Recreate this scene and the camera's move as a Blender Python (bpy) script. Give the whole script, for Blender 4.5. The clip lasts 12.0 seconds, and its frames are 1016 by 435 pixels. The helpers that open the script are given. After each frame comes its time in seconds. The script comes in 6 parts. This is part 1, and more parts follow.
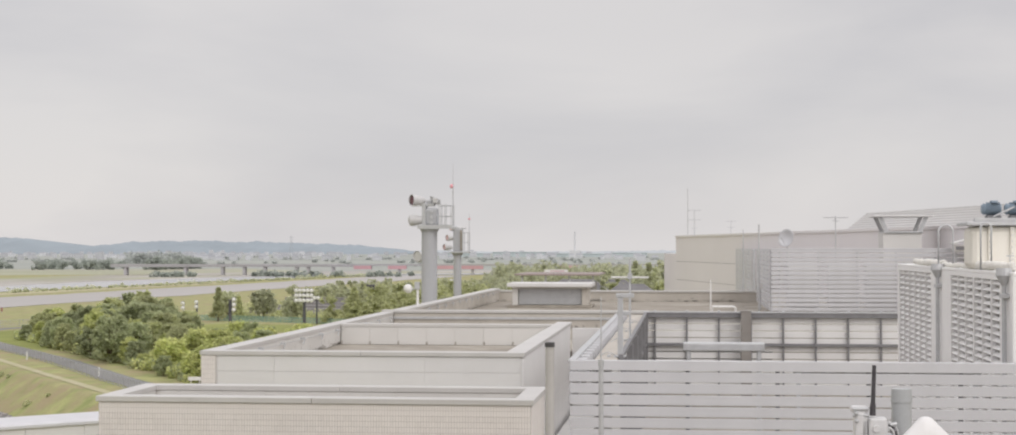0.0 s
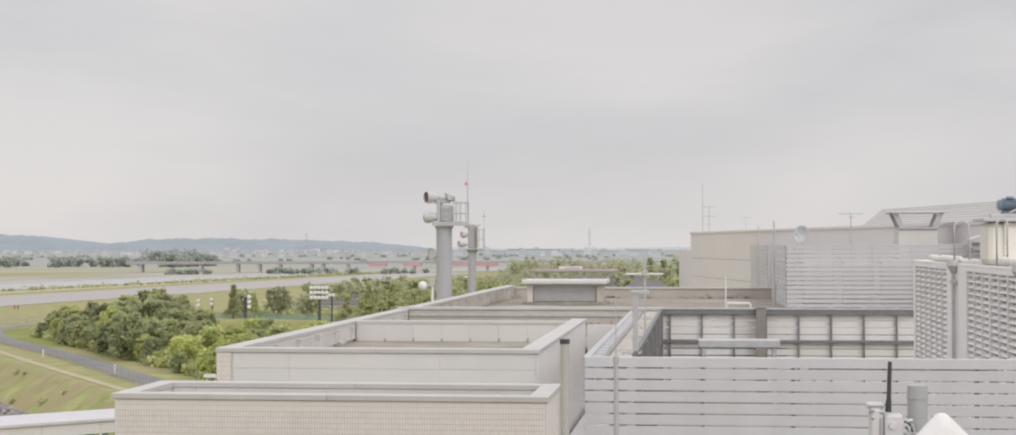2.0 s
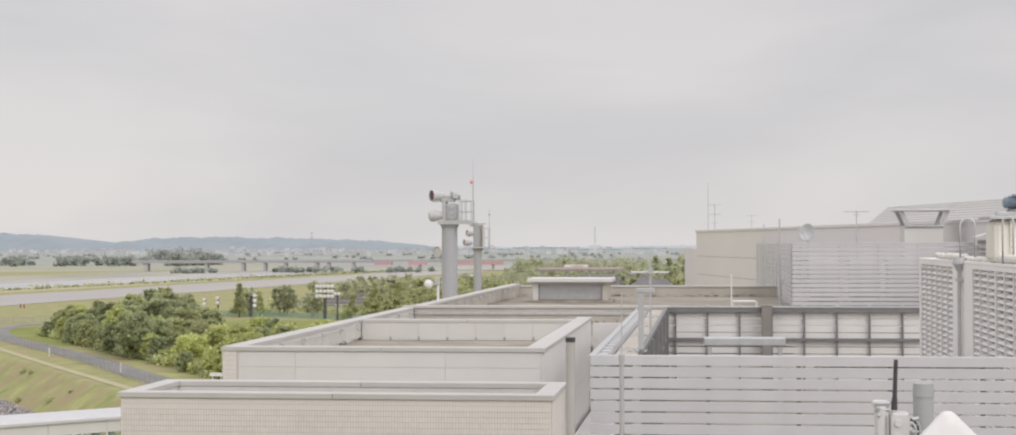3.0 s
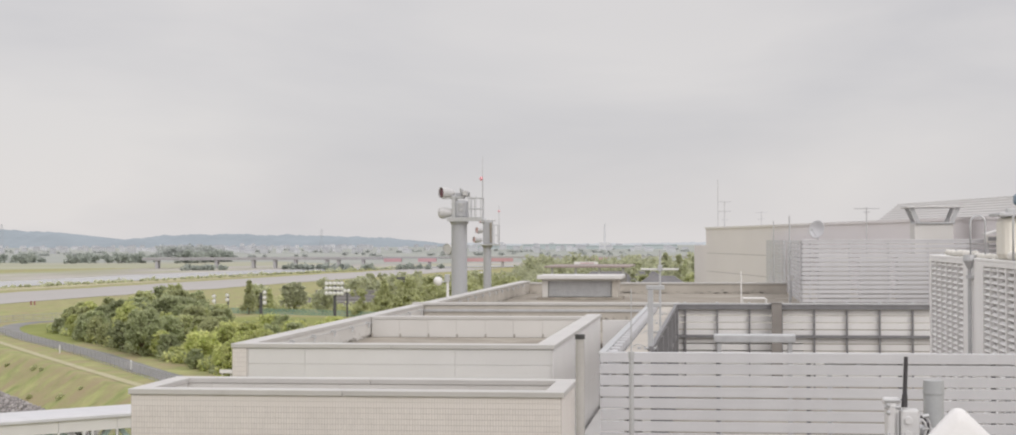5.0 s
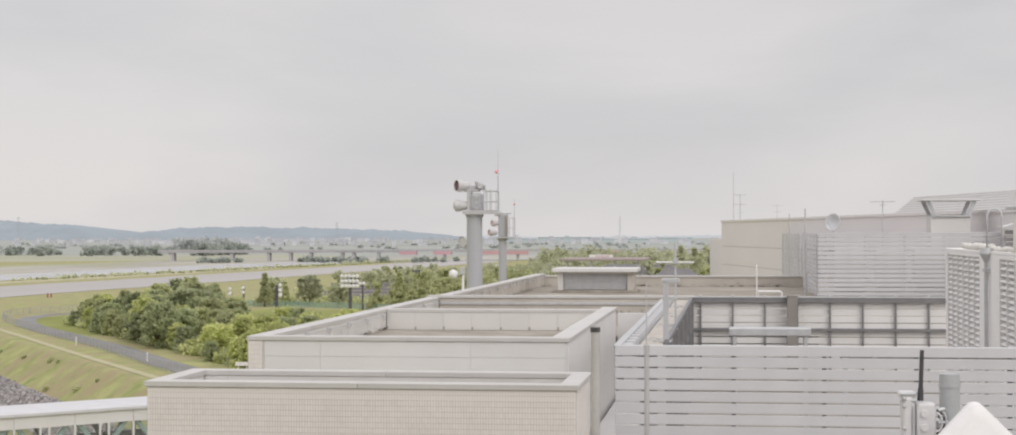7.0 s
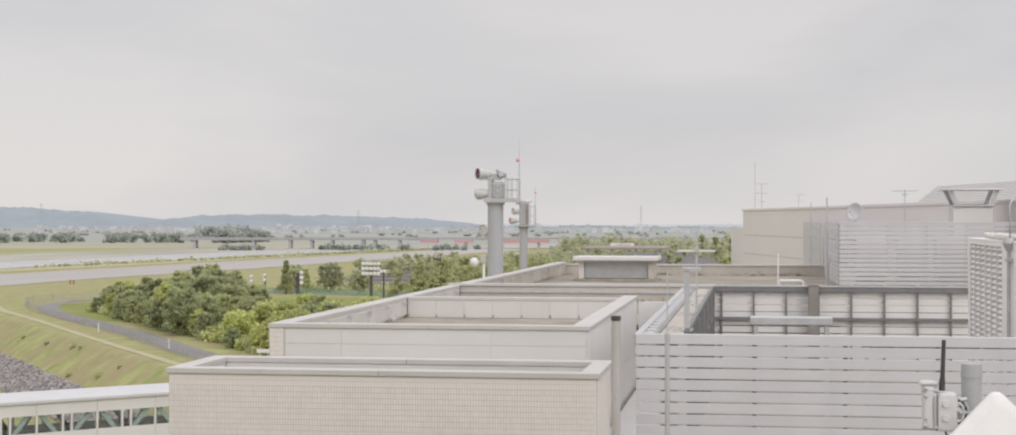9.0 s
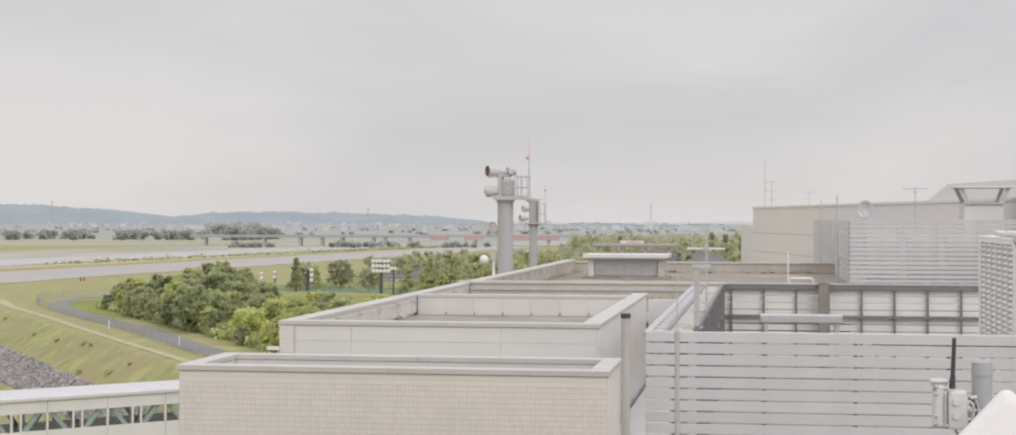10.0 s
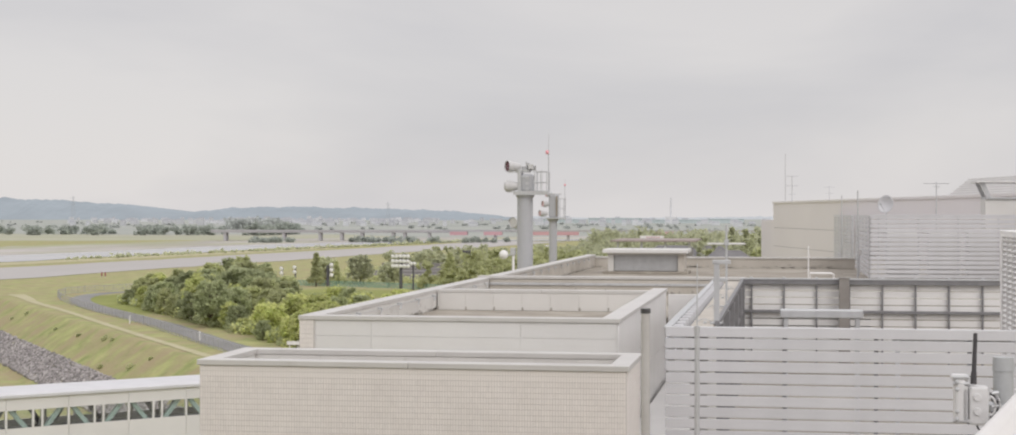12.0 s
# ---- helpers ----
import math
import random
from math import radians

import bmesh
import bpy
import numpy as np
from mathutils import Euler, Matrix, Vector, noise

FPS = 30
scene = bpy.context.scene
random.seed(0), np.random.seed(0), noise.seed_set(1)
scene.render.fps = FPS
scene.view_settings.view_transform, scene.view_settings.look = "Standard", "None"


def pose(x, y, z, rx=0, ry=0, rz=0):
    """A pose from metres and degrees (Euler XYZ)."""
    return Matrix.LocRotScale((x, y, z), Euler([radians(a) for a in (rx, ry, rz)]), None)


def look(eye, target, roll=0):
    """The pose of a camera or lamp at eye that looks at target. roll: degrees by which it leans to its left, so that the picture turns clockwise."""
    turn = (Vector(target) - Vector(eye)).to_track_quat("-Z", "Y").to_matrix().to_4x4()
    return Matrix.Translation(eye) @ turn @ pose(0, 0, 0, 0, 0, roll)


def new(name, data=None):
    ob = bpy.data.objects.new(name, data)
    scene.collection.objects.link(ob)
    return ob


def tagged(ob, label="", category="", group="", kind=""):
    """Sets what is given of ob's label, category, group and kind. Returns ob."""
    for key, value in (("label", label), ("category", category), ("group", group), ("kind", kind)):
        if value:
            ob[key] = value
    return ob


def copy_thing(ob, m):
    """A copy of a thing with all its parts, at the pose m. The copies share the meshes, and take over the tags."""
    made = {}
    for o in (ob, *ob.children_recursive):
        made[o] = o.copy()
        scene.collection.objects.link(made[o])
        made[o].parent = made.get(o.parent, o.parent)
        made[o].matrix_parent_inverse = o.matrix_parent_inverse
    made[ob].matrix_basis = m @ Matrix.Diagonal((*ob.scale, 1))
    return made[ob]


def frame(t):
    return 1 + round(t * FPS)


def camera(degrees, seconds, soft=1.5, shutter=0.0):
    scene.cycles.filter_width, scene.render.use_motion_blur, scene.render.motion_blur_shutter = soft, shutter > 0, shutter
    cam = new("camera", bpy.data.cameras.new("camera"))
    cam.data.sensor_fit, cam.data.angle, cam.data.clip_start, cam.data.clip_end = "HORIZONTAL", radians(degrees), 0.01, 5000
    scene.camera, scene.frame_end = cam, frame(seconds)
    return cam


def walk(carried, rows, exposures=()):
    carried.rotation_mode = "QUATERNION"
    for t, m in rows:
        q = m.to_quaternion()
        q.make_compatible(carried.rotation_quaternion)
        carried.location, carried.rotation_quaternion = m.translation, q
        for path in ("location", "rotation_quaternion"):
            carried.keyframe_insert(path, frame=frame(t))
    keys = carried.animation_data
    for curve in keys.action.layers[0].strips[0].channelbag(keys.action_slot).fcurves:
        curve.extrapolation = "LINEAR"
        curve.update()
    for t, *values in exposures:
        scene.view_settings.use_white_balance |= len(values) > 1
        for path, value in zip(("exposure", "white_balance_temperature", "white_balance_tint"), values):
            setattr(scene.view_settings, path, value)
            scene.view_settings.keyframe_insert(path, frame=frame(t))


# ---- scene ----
cam = camera(34.82, 12.0, soft=1.8)
# seconds, pitch, lean, heading: the camera is turned on one spot above a roof deck
EYE = 16.0
ROWS = [
    (0.0, 1.050, 0.000, 6.210),
    (0.5, 1.027, 0.038, 6.347),
    (1.0, 1.001, 0.063, 6.488),
    (1.5, 0.970, 0.077, 6.609),
    (2.0, 0.940, 0.101, 6.731),
    (2.5, 0.916, 0.144, 6.835),
    (3.0, 0.884, 0.178, 6.924),
    (5.0, 0.780, 0.192, 7.263),
    (5.5, 0.755, 0.219, 7.346),
    (6.0, 0.745, 0.217, 7.455),
    (6.5, 0.647, 0.222, 7.619),
    (7.0, 0.530, 0.148, 7.804),
    (9.0, 0.114, -0.021, 8.546),
    (9.5, 0.063, -0.061, 8.720),
    (10.0, 0.025, -0.066, 8.894),
    (10.5, -0.032, -0.060, 9.063),
    (11.0, -0.081, -0.072, 9.241),
    (11.5, -0.120, -0.061, 9.416),
    (12.0, -0.151, -0.039, 9.590),
]
walk(cam, [(t, pose(0, 0, EYE, 90 + pitch, lean, yaw)) for t, pitch, lean, yaw in ROWS], exposures=[(0.0, 0.0), (12.0, 0.0)])

# ---- world and sun: a bright overcast sky ----
SUN_ELEV, SUN_TURN = 33.0, 145.0
world = bpy.data.worlds.new("overcast_sky")
scene.world = world
world.use_nodes = True
wn, wl = world.node_tree.nodes, world.node_tree.links
wn.clear()
w_out = wn.new("ShaderNodeOutputWorld")
w_sky = wn.new("ShaderNodeTexSky")
w_sky.sky_type, w_sky.sun_disc = "NISHITA", False
w_sky.sun_elevation, w_sky.sun_rotation = radians(SUN_ELEV), radians(SUN_TURN)
w_bg_sky = wn.new("ShaderNodeBackground")
w_bg_sky.inputs["Strength"].default_value = 0.1
wl.new(w_sky.outputs[0], w_bg_sky.inputs["Color"])
w_co = wn.new("ShaderNodeTexCoord")
w_map = wn.new("ShaderNodeMapping")
w_map.inputs["Scale"].default_value = (2.6, 2.6, 9.5)
w_map.inputs["Location"].default_value = (0.35, 0.2, 0.1)
wl.new(w_co.outputs["Generated"], w_map.inputs["Vector"])
w_noise = wn.new("ShaderNodeTexNoise")
w_noise.inputs["Scale"].default_value = 1.0
w_noise.inputs["Detail"].default_value = 5.0
w_noise.inputs["Roughness"].default_value = 0.5
w_noise.inputs["Distortion"].default_value = 0.35
wl.new(w_map.outputs[0], w_noise.inputs["Vector"])
w_ramp = wn.new("ShaderNodeValToRGB")
w_ramp.color_ramp.elements[0].position, w_ramp.color_ramp.elements[0].color = 0.34, (0.590, 0.575, 0.594, 1)
w_ramp.color_ramp.elements[1].position, w_ramp.color_ramp.elements[1].color = 0.60, (0.708, 0.680, 0.677, 1)
wl.new(w_noise.outputs["Fac"], w_ramp.inputs["Fac"])
# an overcast sky is brighter towards the zenith
w_sep = wn.new("ShaderNodeSeparateXYZ")
wl.new(w_co.outputs["Generated"], w_sep.inputs[0])
w_rise = wn.new("ShaderNodeMapRange")
w_rise.inputs["From Min"].default_value, w_rise.inputs["From Max"].default_value = 0.17, 0.5
w_rise.inputs["To Min"].default_value, w_rise.inputs["To Max"].default_value = 1.0, 1.78
wl.new(w_sep.outputs["Z"], w_rise.inputs["Value"])
w_low = wn.new("ShaderNodeMapRange")
w_low.inputs["From Min"].default_value, w_low.inputs["From Max"].default_value = 0.0, 0.13
w_low.inputs["To Min"].default_value, w_low.inputs["To Max"].default_value = 1.07, 1.0
wl.new(w_sep.outputs["Z"], w_low.inputs["Value"])
w_mul = wn.new("ShaderNodeMath")
w_mul.operation = "MULTIPLY"
wl.new(w_rise.outputs[0], w_mul.inputs[0])
wl.new(w_low.outputs[0], w_mul.inputs[1])
w_bg = wn.new("ShaderNodeBackground")
wl.new(w_ramp.outputs[0], w_bg.inputs["Color"])
wl.new(w_mul.outputs[0], w_bg.inputs["Strength"])
w_mix = wn.new("ShaderNodeMixShader")
w_mix.inputs["Fac"].default_value = 0.93
wl.new(w_bg_sky.outputs[0], w_mix.inputs[1])
wl.new(w_bg.outputs[0], w_mix.inputs[2])
wl.new(w_mix.outputs[0], w_out.inputs["Surface"])

sun = new("sun", bpy.data.lights.new("sun", "SUN"))
sun.data.energy, sun.data.angle, sun.data.color = 0.95, radians(40), (1.0, 0.965, 0.93)
_a, _e = radians(SUN_TURN), radians(SUN_ELEV)
sun.matrix_world = look((0, 0, 60), (-40 * math.sin(_a) * math.cos(_e), -40 * math.cos(_a) * math.cos(_e), 60 - 40 * math.sin(_e)))


# ---- materials ----
def mat(name, light, dark, scale=3.0, rough=0.7, metal=0.0, bump=0.15, fine=40.0, wear=None, wear_at=0.62, vary=0.0, island=False, stretch=(1, 1, 1), spec=0.4):
    """A surface with broad and fine variation of colour, a fine relief and, where given, stains of the colour wear."""
    m = bpy.data.materials.new(name)
    m.use_nodes = True
    n, l = m.node_tree.nodes, m.node_tree.links
    b = n["Principled BSDF"]
    b.inputs["Roughness"].default_value, b.inputs["Metallic"].default_value = rough, metal
    b.inputs["Specular IOR Level"].default_value = spec
    co = n.new("ShaderNodeTexCoord")
    mp = n.new("ShaderNodeMapping")
    mp.inputs["Scale"].default_value = stretch
    l.new(co.outputs["Object"], mp.inputs["Vector"])
    broad, grain = n.new("ShaderNodeTexNoise"), n.new("ShaderNodeTexNoise")
    for node, s, d in ((broad, scale, 5), (grain, fine, 3)):
        node.inputs["Scale"].default_value, node.inputs["Detail"].default_value = s, d
        l.new(mp.outputs[0], node.inputs["Vector"])
    sum_ = n.new("ShaderNodeMath")
    sum_.operation = "MULTIPLY_ADD"
    sum_.inputs[1].default_value = 0.35
    l.new(grain.outputs["Fac"], sum_.inputs[0])
    l.new(broad.outputs["Fac"], sum_.inputs[2])
    ramp = n.new("ShaderNodeValToRGB")
    ramp.color_ramp.elements[0].position, ramp.color_ramp.elements[0].color = 0.45, (*dark, 1)
    ramp.color_ramp.elements[1].position, ramp.color_ramp.elements[1].color = 0.9, (*light, 1)
    l.new(sum_.outputs[0], ramp.inputs["Fac"])
    col = ramp.outputs[0]
    if wear:
        st = n.new("ShaderNodeTexNoise")
        st.inputs["Scale"].default_value, st.inputs["Detail"].default_value, st.inputs["Roughness"].default_value = scale * 0.6, 8, 0.7
        l.new(mp.outputs[0], st.inputs["Vector"])
        sr = n.new("ShaderNodeMapRange")
        sr.inputs["From Min"].default_value, sr.inputs["From Max"].default_value = wear_at - 0.08, wear_at + 0.1
        l.new(st.outputs["Fac"], sr.inputs["Value"])
        mx = n.new("ShaderNodeMix")
        mx.data_type = "RGBA"
        mx.inputs["B"].default_value = (*wear, 1)
        for s in mx.inputs:
            if s.identifier == "B_Color":
                s.default_value = (*wear, 1)
            if s.identifier == "A_Color":
                l.new(col, s)
        l.new(sr.outputs[0], mx.inputs[0])
        col = [o for o in mx.outputs if o.identifier == "Result_Color"][0]
    if vary:
        hsv = n.new("ShaderNodeHueSaturation")
        src = n.new("ShaderNodeNewGeometry").outputs["Random Per Island"] if island else n.new("ShaderNodeObjectInfo").outputs["Random"]
        vr = n.new("ShaderNodeMapRange")
        vr.inputs["To Min"].default_value, vr.inputs["To Max"].default_value = 1 - vary, 1 + vary
        l.new(src, vr.inputs["Value"])
        l.new(vr.outputs[0], hsv.inputs["Value"])
        l.new(col, hsv.inputs["Color"])
        col = hsv.outputs[0]
    l.new(col, b.inputs["Base Color"])
    if bump:
        bp = n.new("ShaderNodeBump")
        bp.inputs["Strength"].default_value, bp.inputs["Distance"].default_value = bump, 0.4 / fine
        l.new(grain.outputs["Fac"], bp.inputs["Height"])
        l.new(bp.outputs[0], b.inputs["Normal"])
    return m


M_PANEL = mat("cream_wall_panel", (0.69, 0.675, 0.65), (0.63, 0.615, 0.59), 0.7, 0.55, fine=25, bump=0.05, wear=(0.56, 0.53, 0.49), wear_at=0.72, vary=0.02)
M_WHITE = mat("white_painted_panel", (0.7, 0.69, 0.68), (0.65, 0.64, 0.63), 0.8, 0.5, fine=30, bump=0.05, vary=0.02)
# white paint, lightened further to offset the shade where it is used
M_SIDE = mat("shade_offset_white_paint", (0.82, 0.81, 0.80), (0.77, 0.76, 0.75), 0.8, 0.45, fine=30, bump=0.05, vary=0.01)
M_COPING = mat("aluminium_coping", (0.60, 0.585, 0.565), (0.545, 0.53, 0.51), 1.2, 0.42, metal=0.15, fine=30, bump=0.04, wear=(0.48, 0.46, 0.43), wear_at=0.7, vary=0.03)
M_TILE = mat("cream_ceramic_tile", (0.79, 0.75, 0.715), (0.74, 0.70, 0.665), 2.0, 0.35, fine=60, bump=0.06, vary=0.03, island=True)
M_GROUT = mat("grey_grout", (0.60, 0.565, 0.54), (0.53, 0.50, 0.475), 6, 0.9, fine=80, bump=0.3)
M_ROOF = mat("weathered_roof_screed", (0.37, 0.335, 0.285), (0.25, 0.225, 0.19), 0.55, 0.9, fine=18, bump=0.35, wear=(0.45, 0.415, 0.36), wear_at=0.58)
M_OLDWALL = mat("weathered_plaster", (0.55, 0.515, 0.465), (0.43, 0.4, 0.355), 0.9, 0.85, fine=20, bump=0.2, wear=(0.25, 0.23, 0.20), wear_at=0.66)
M_STEEL = mat("galvanised_steel", (0.57, 0.575, 0.585), (0.48, 0.485, 0.495), 5, 0.45, metal=0.35, fine=60, bump=0.08)
M_DARK = mat("dark_grey_steel", (0.25, 0.247, 0.255), (0.195, 0.192, 0.20), 4, 0.55, metal=0.2, fine=50, bump=0.08)
M_BROWN = mat("brown_grey_column_paint", (0.30, 0.28, 0.26), (0.24, 0.22, 0.205), 3, 0.6, fine=40, bump=0.08)
M_SLAT = mat("light_grey_louvre", (0.625, 0.625, 0.645), (0.57, 0.57, 0.59), 1.5, 0.45, metal=0.1, fine=35, bump=0.04, vary=0.025)
M_FRP = mat("off_white_frp", (0.90, 0.89, 0.88), (0.85, 0.84, 0.83), 2.0, 0.45, fine=40, bump=0.05, wear=(0.55, 0.52, 0.46), wear_at=0.7)
M_CREAM = mat("cream_frp_casing", (0.82, 0.79, 0.72), (0.76, 0.73, 0.66), 1.5, 0.45, fine=40, bump=0.05, wear=(0.5, 0.44, 0.35), wear_at=0.74)
M_HALL = mat("cream_metal_cladding", (0.80, 0.765, 0.775), (0.755, 0.72, 0.73), 0.12, 0.6, fine=6, bump=0.05)
M_METALROOF = mat("pale_metal_roof", (0.68, 0.67, 0.66), (0.61, 0.6, 0.59), 0.3, 0.4, metal=0.2, fine=10, bump=0.05)


# ---- building helpers ----
ORIGIN = {}


def thing(name, at, label="", category="", group="", kind=""):
    """An Empty at the base of a thing; its parts are then given in the world's metres."""
    ob = new(name)
    ob.location = at
    ob.empty_display_size = 0.2
    ORIGIN[ob.name] = Vector(at)
    return tagged(ob, label, category, group, kind)


def part(name, bm, material, parent=None, label="", smooth=False):
    o = ORIGIN[parent.name] if parent else Vector()
    bmesh.ops.translate(bm, verts=bm.verts, vec=-o)
    if smooth:
        for f in bm.faces:
            f.smooth = True
    me = bpy.data.meshes.new(name)
    bm.to_mesh(me)
    bm.free()
    me.materials.append(material)
    ob = new(name, me)
    if parent:
        ob.parent = parent
        ORIGIN[ob.name] = o
    return tagged(ob, label)


def box(x0, x1, y0, y1, z0, z1, bevel=0.0, bm=None, m=None):
    bm = bm or bmesh.new()
    r = bmesh.ops.create_cube(bm, size=1)
    vs = r["verts"]
    bmesh.ops.scale(bm, vec=(x1 - x0, y1 - y0, z1 - z0), verts=vs)
    bmesh.ops.translate(bm, vec=((x0 + x1) / 2, (y0 + y1) / 2, (z0 + z1) / 2), verts=vs)
    if m is not None:
        bmesh.ops.transform(bm, matrix=m, verts=vs)
    if bevel:
        es = list({e for v in vs for e in v.link_edges})
        bmesh.ops.bevel(bm, geom=es, offset=bevel, segments=2, affect="EDGES", profile=0.5)
    return bm


def tube(p, q, r0, r1=None, seg=12, bm=None, caps=True):
    """A round bar from p to q."""
    bm = bm or bmesh.new()
    p, q = Vector(p), Vector(q)
    d = q - p
    m = Matrix.Translation((p + q) / 2) @ d.to_track_quat("Z", "Y").to_matrix().to_4x4()
    bmesh.ops.create_cone(bm, cap_ends=caps, segments=seg, radius1=r0, radius2=r0 if r1 is None else r1, depth=d.length, matrix=m)
    return bm


def pipe(points, r, seg=8, bm=None):
    """A bent tube through points."""
    bm = bm or bmesh.new()
    pts = [Vector(p) for p in points]
    rings = []
    for i, p in enumerate(pts):
        d = (pts[min(i + 1, len(pts) - 1)] - pts[max(i - 1, 0)]).normalized()
        q = d.to_track_quat("Z", "Y")
        rings.append([bm.verts.new(p + q @ Vector((r * math.cos(6.28318 * k / seg), r * math.sin(6.28318 * k / seg), 0))) for k in range(seg)])
    for a, b in zip(rings, rings[1:]):
        for k in range(seg):
            bm.faces.new((a[k], a[(k + 1) % seg], b[(k + 1) % seg], b[k]))
    bm.faces.new(rings[0][::-1])
    bm.faces.new(rings[-1])
    return bm


def ball(at, r, bm=None, sub=2, squash=(1, 1, 1)):
    bm = bm or bmesh.new()
    bmesh.ops.create_icosphere(bm, subdivisions=sub, radius=r, matrix=Matrix.Translation(at) @ Matrix.Diagonal((*squash, 1)))
    return bm


def share(name, mesh_of, parent, at):
    """Another piece on the mesh of mesh_of, moved by at (metres, from where mesh_of stands)."""
    ob = new(name, mesh_of.data)
    ob.parent = parent
    ob.location = Vector(mesh_of.location) + Vector(at)
    ORIGIN[ob.name] = ORIGIN.get(parent.name, Vector())
    return ob


def from_arrays(name, verts, faces, material, parent=None, smooth=False):
    me = bpy.data.meshes.new(name)
    me.from_pydata(verts, [], faces)
    me.materials.append(material)
    if smooth:
        me.polygons.foreach_set("use_smooth", [True] * len(me.polygons))
    me.update()
    ob = new(name, me)
    if parent:
        ob.parent = parent
    return ob


# ---- the terminal roofs ----
def coping_run(parent, x0, x1, y0, y1, z, name="coping", step=3.6):
    """A metal cap with overhang and small joints, made in lengths, over a parapet that spans the given rectangle."""
    along_x = (x1 - x0) > (y1 - y0)
    a0, a1 = (x0, x1) if along_x else (y0, y1)
    n = max(1, round((a1 - a0) / step))
    for i in range(n):
        s, e = a0 + (a1 - a0) * i / n, a0 + (a1 - a0) * (i + 1) / n
        s, e = s + (0.003 if i else 0), e - (0.003 if i < n - 1 else 0)
        r = (s, e, y0, y1) if along_x else (x0, x1, s, e)
        part(name, box(*r, z - 0.09, z, 0.008), M_COPING, parent)


def panels(parent, axis, at, a0, a1, z0, z1, cuts, out, material, thick=0.012, joint=0.008, rows=()):
    """Wall panels with recessed joints on a plane axis=at; out: the side (+1 or -1) they stand proud of."""
    edges = [a0, *cuts, a1]
    zs = [z0, *rows, z1]
    for s, e in zip(edges, edges[1:]):
        for lo, hi in zip(zs, zs[1:]):
            s1, e1, l1, h1 = s + joint / 2, e - joint / 2, lo + joint / 2, hi - joint / 2
            p0, p1 = sorted((at - out * 0.002, at + out * thick))
            if axis == "y":
                part("panel", box(s1, e1, p0, p1, l1, h1, 0.004), material, parent)
            else:
                part("panel", box(p0, p1, s1, e1, l1, h1, 0.004), material, parent)


def tile_field(parent, axis, at, a0, a1, z0, z1, out, pw=0.05, ph=0.1, thick=0.008, joint=0.007):
    """Upright small tiles, joined into one mesh."""
    v, f = [], []
    na, nz = int((a1 - a0) / pw), int((z1 - z0) / ph)
    for i in range(na):
        for k in range(nz):
            s, e = a0 + i * pw + joint / 2, a0 + (i + 1) * pw - joint / 2
            lo, hi = z1 - (k + 1) * ph + joint / 2, z1 - k * ph - joint / 2
            c = 0.002
            pts = []
            for d, g in ((0, 0), (thick, c)):
                pts += [(s + g, d, lo + g), (e - g, d, lo + g), (e - g, d, hi - g), (s + g, d, hi - g)]
            j = len(v)
            for a, d, z in pts:
                v.append((a, at + out * d, z) if axis == "y" else (at + out * d, a, z))
            q = [(4, 5, 6, 7), (0, 1, 5, 4), (1, 2, 6, 5), (2, 3, 7, 6), (3, 0, 4, 7)]
            if (axis == "y") == (out > 0):
                q = [t[::-1] for t in q]
            f += [tuple(j + t for t in face) for face in q]
    o = ORIGIN[parent.name]
    v = [(a - o.x, b - o.y, c - o.z) for a, b, c in v]
    return tagged(from_arrays("tiles", v, f, M_TILE, parent), "small upright cream ceramic wall tiles", kind="stuff")


# front stair tower: tiled, with an open parapet
TX0, TX1, TY0, TY1, TZ = -9.54, -2.376, 25.56, 28.035, 13.579
stair = thing("wall_tiled_tower", ((TX0 + TX1) / 2, (TY0 + TY1) / 2, 0), "cream tiled roof tower with a metal-capped open parapet", "building", kind="structure")
PT = 0.324
zw = TZ - 0.09
part("wall", box(TX0 + 0.04, TX1 - 0.04, TY0 + 0.04, TY0 + PT - 0.03, 0, zw), M_GROUT, stair)
part("wall", box(TX0 + 0.04, TX1 - 0.04, TY1 - PT + 0.03, TY1 - 0.04, 0, zw), M_PANEL, stair)
part("wall", box(TX0 + 0.04, TX0 + PT - 0.03, TY0 + PT - 0.03, TY1 - PT + 0.03, 0, zw), M_GROUT, stair)
part("wall", box(TX1 - PT + 0.03, TX1 - 0.04, TY0 + PT - 0.03, TY1 - PT + 0.03, 0, zw), M_GROUT, stair)
part("roof_deck", box(TX0 + PT, TX1 - PT, TY0 + PT, TY1 - PT, 11.9, 12.2), M_ROOF, stair)
coping_run(stair, TX0, TX1, TY0, TY0 + PT, TZ, step=4)
coping_run(stair, TX0, TX1, TY1 - PT, TY1, TZ, step=4)
coping_run(stair, TX0, TX0 + PT, TY0 + PT, TY1 - PT, TZ)
coping_run(stair, TX1 - PT, TX1, TY0 + PT, TY1 - PT, TZ)
tile_field(stair, "y", TY0 + 0.04, TX0 + 0.045, TX1 - 0.045, 10.2, zw - 0.185, -1, 0.045, 0.09, joint=0.006)
tile = part("tile", box(TX0 + 0.048, TX0 + 0.087, TY0 + 0.032, TY0 + 0.042, zw - 0.092, zw - 0.008, 0.002), M_TILE, stair)
for i in range(314):
    if i:
        share("tile", tile, stair, (0.045 * (i % 157), 0, -0.09 * (i // 157)))
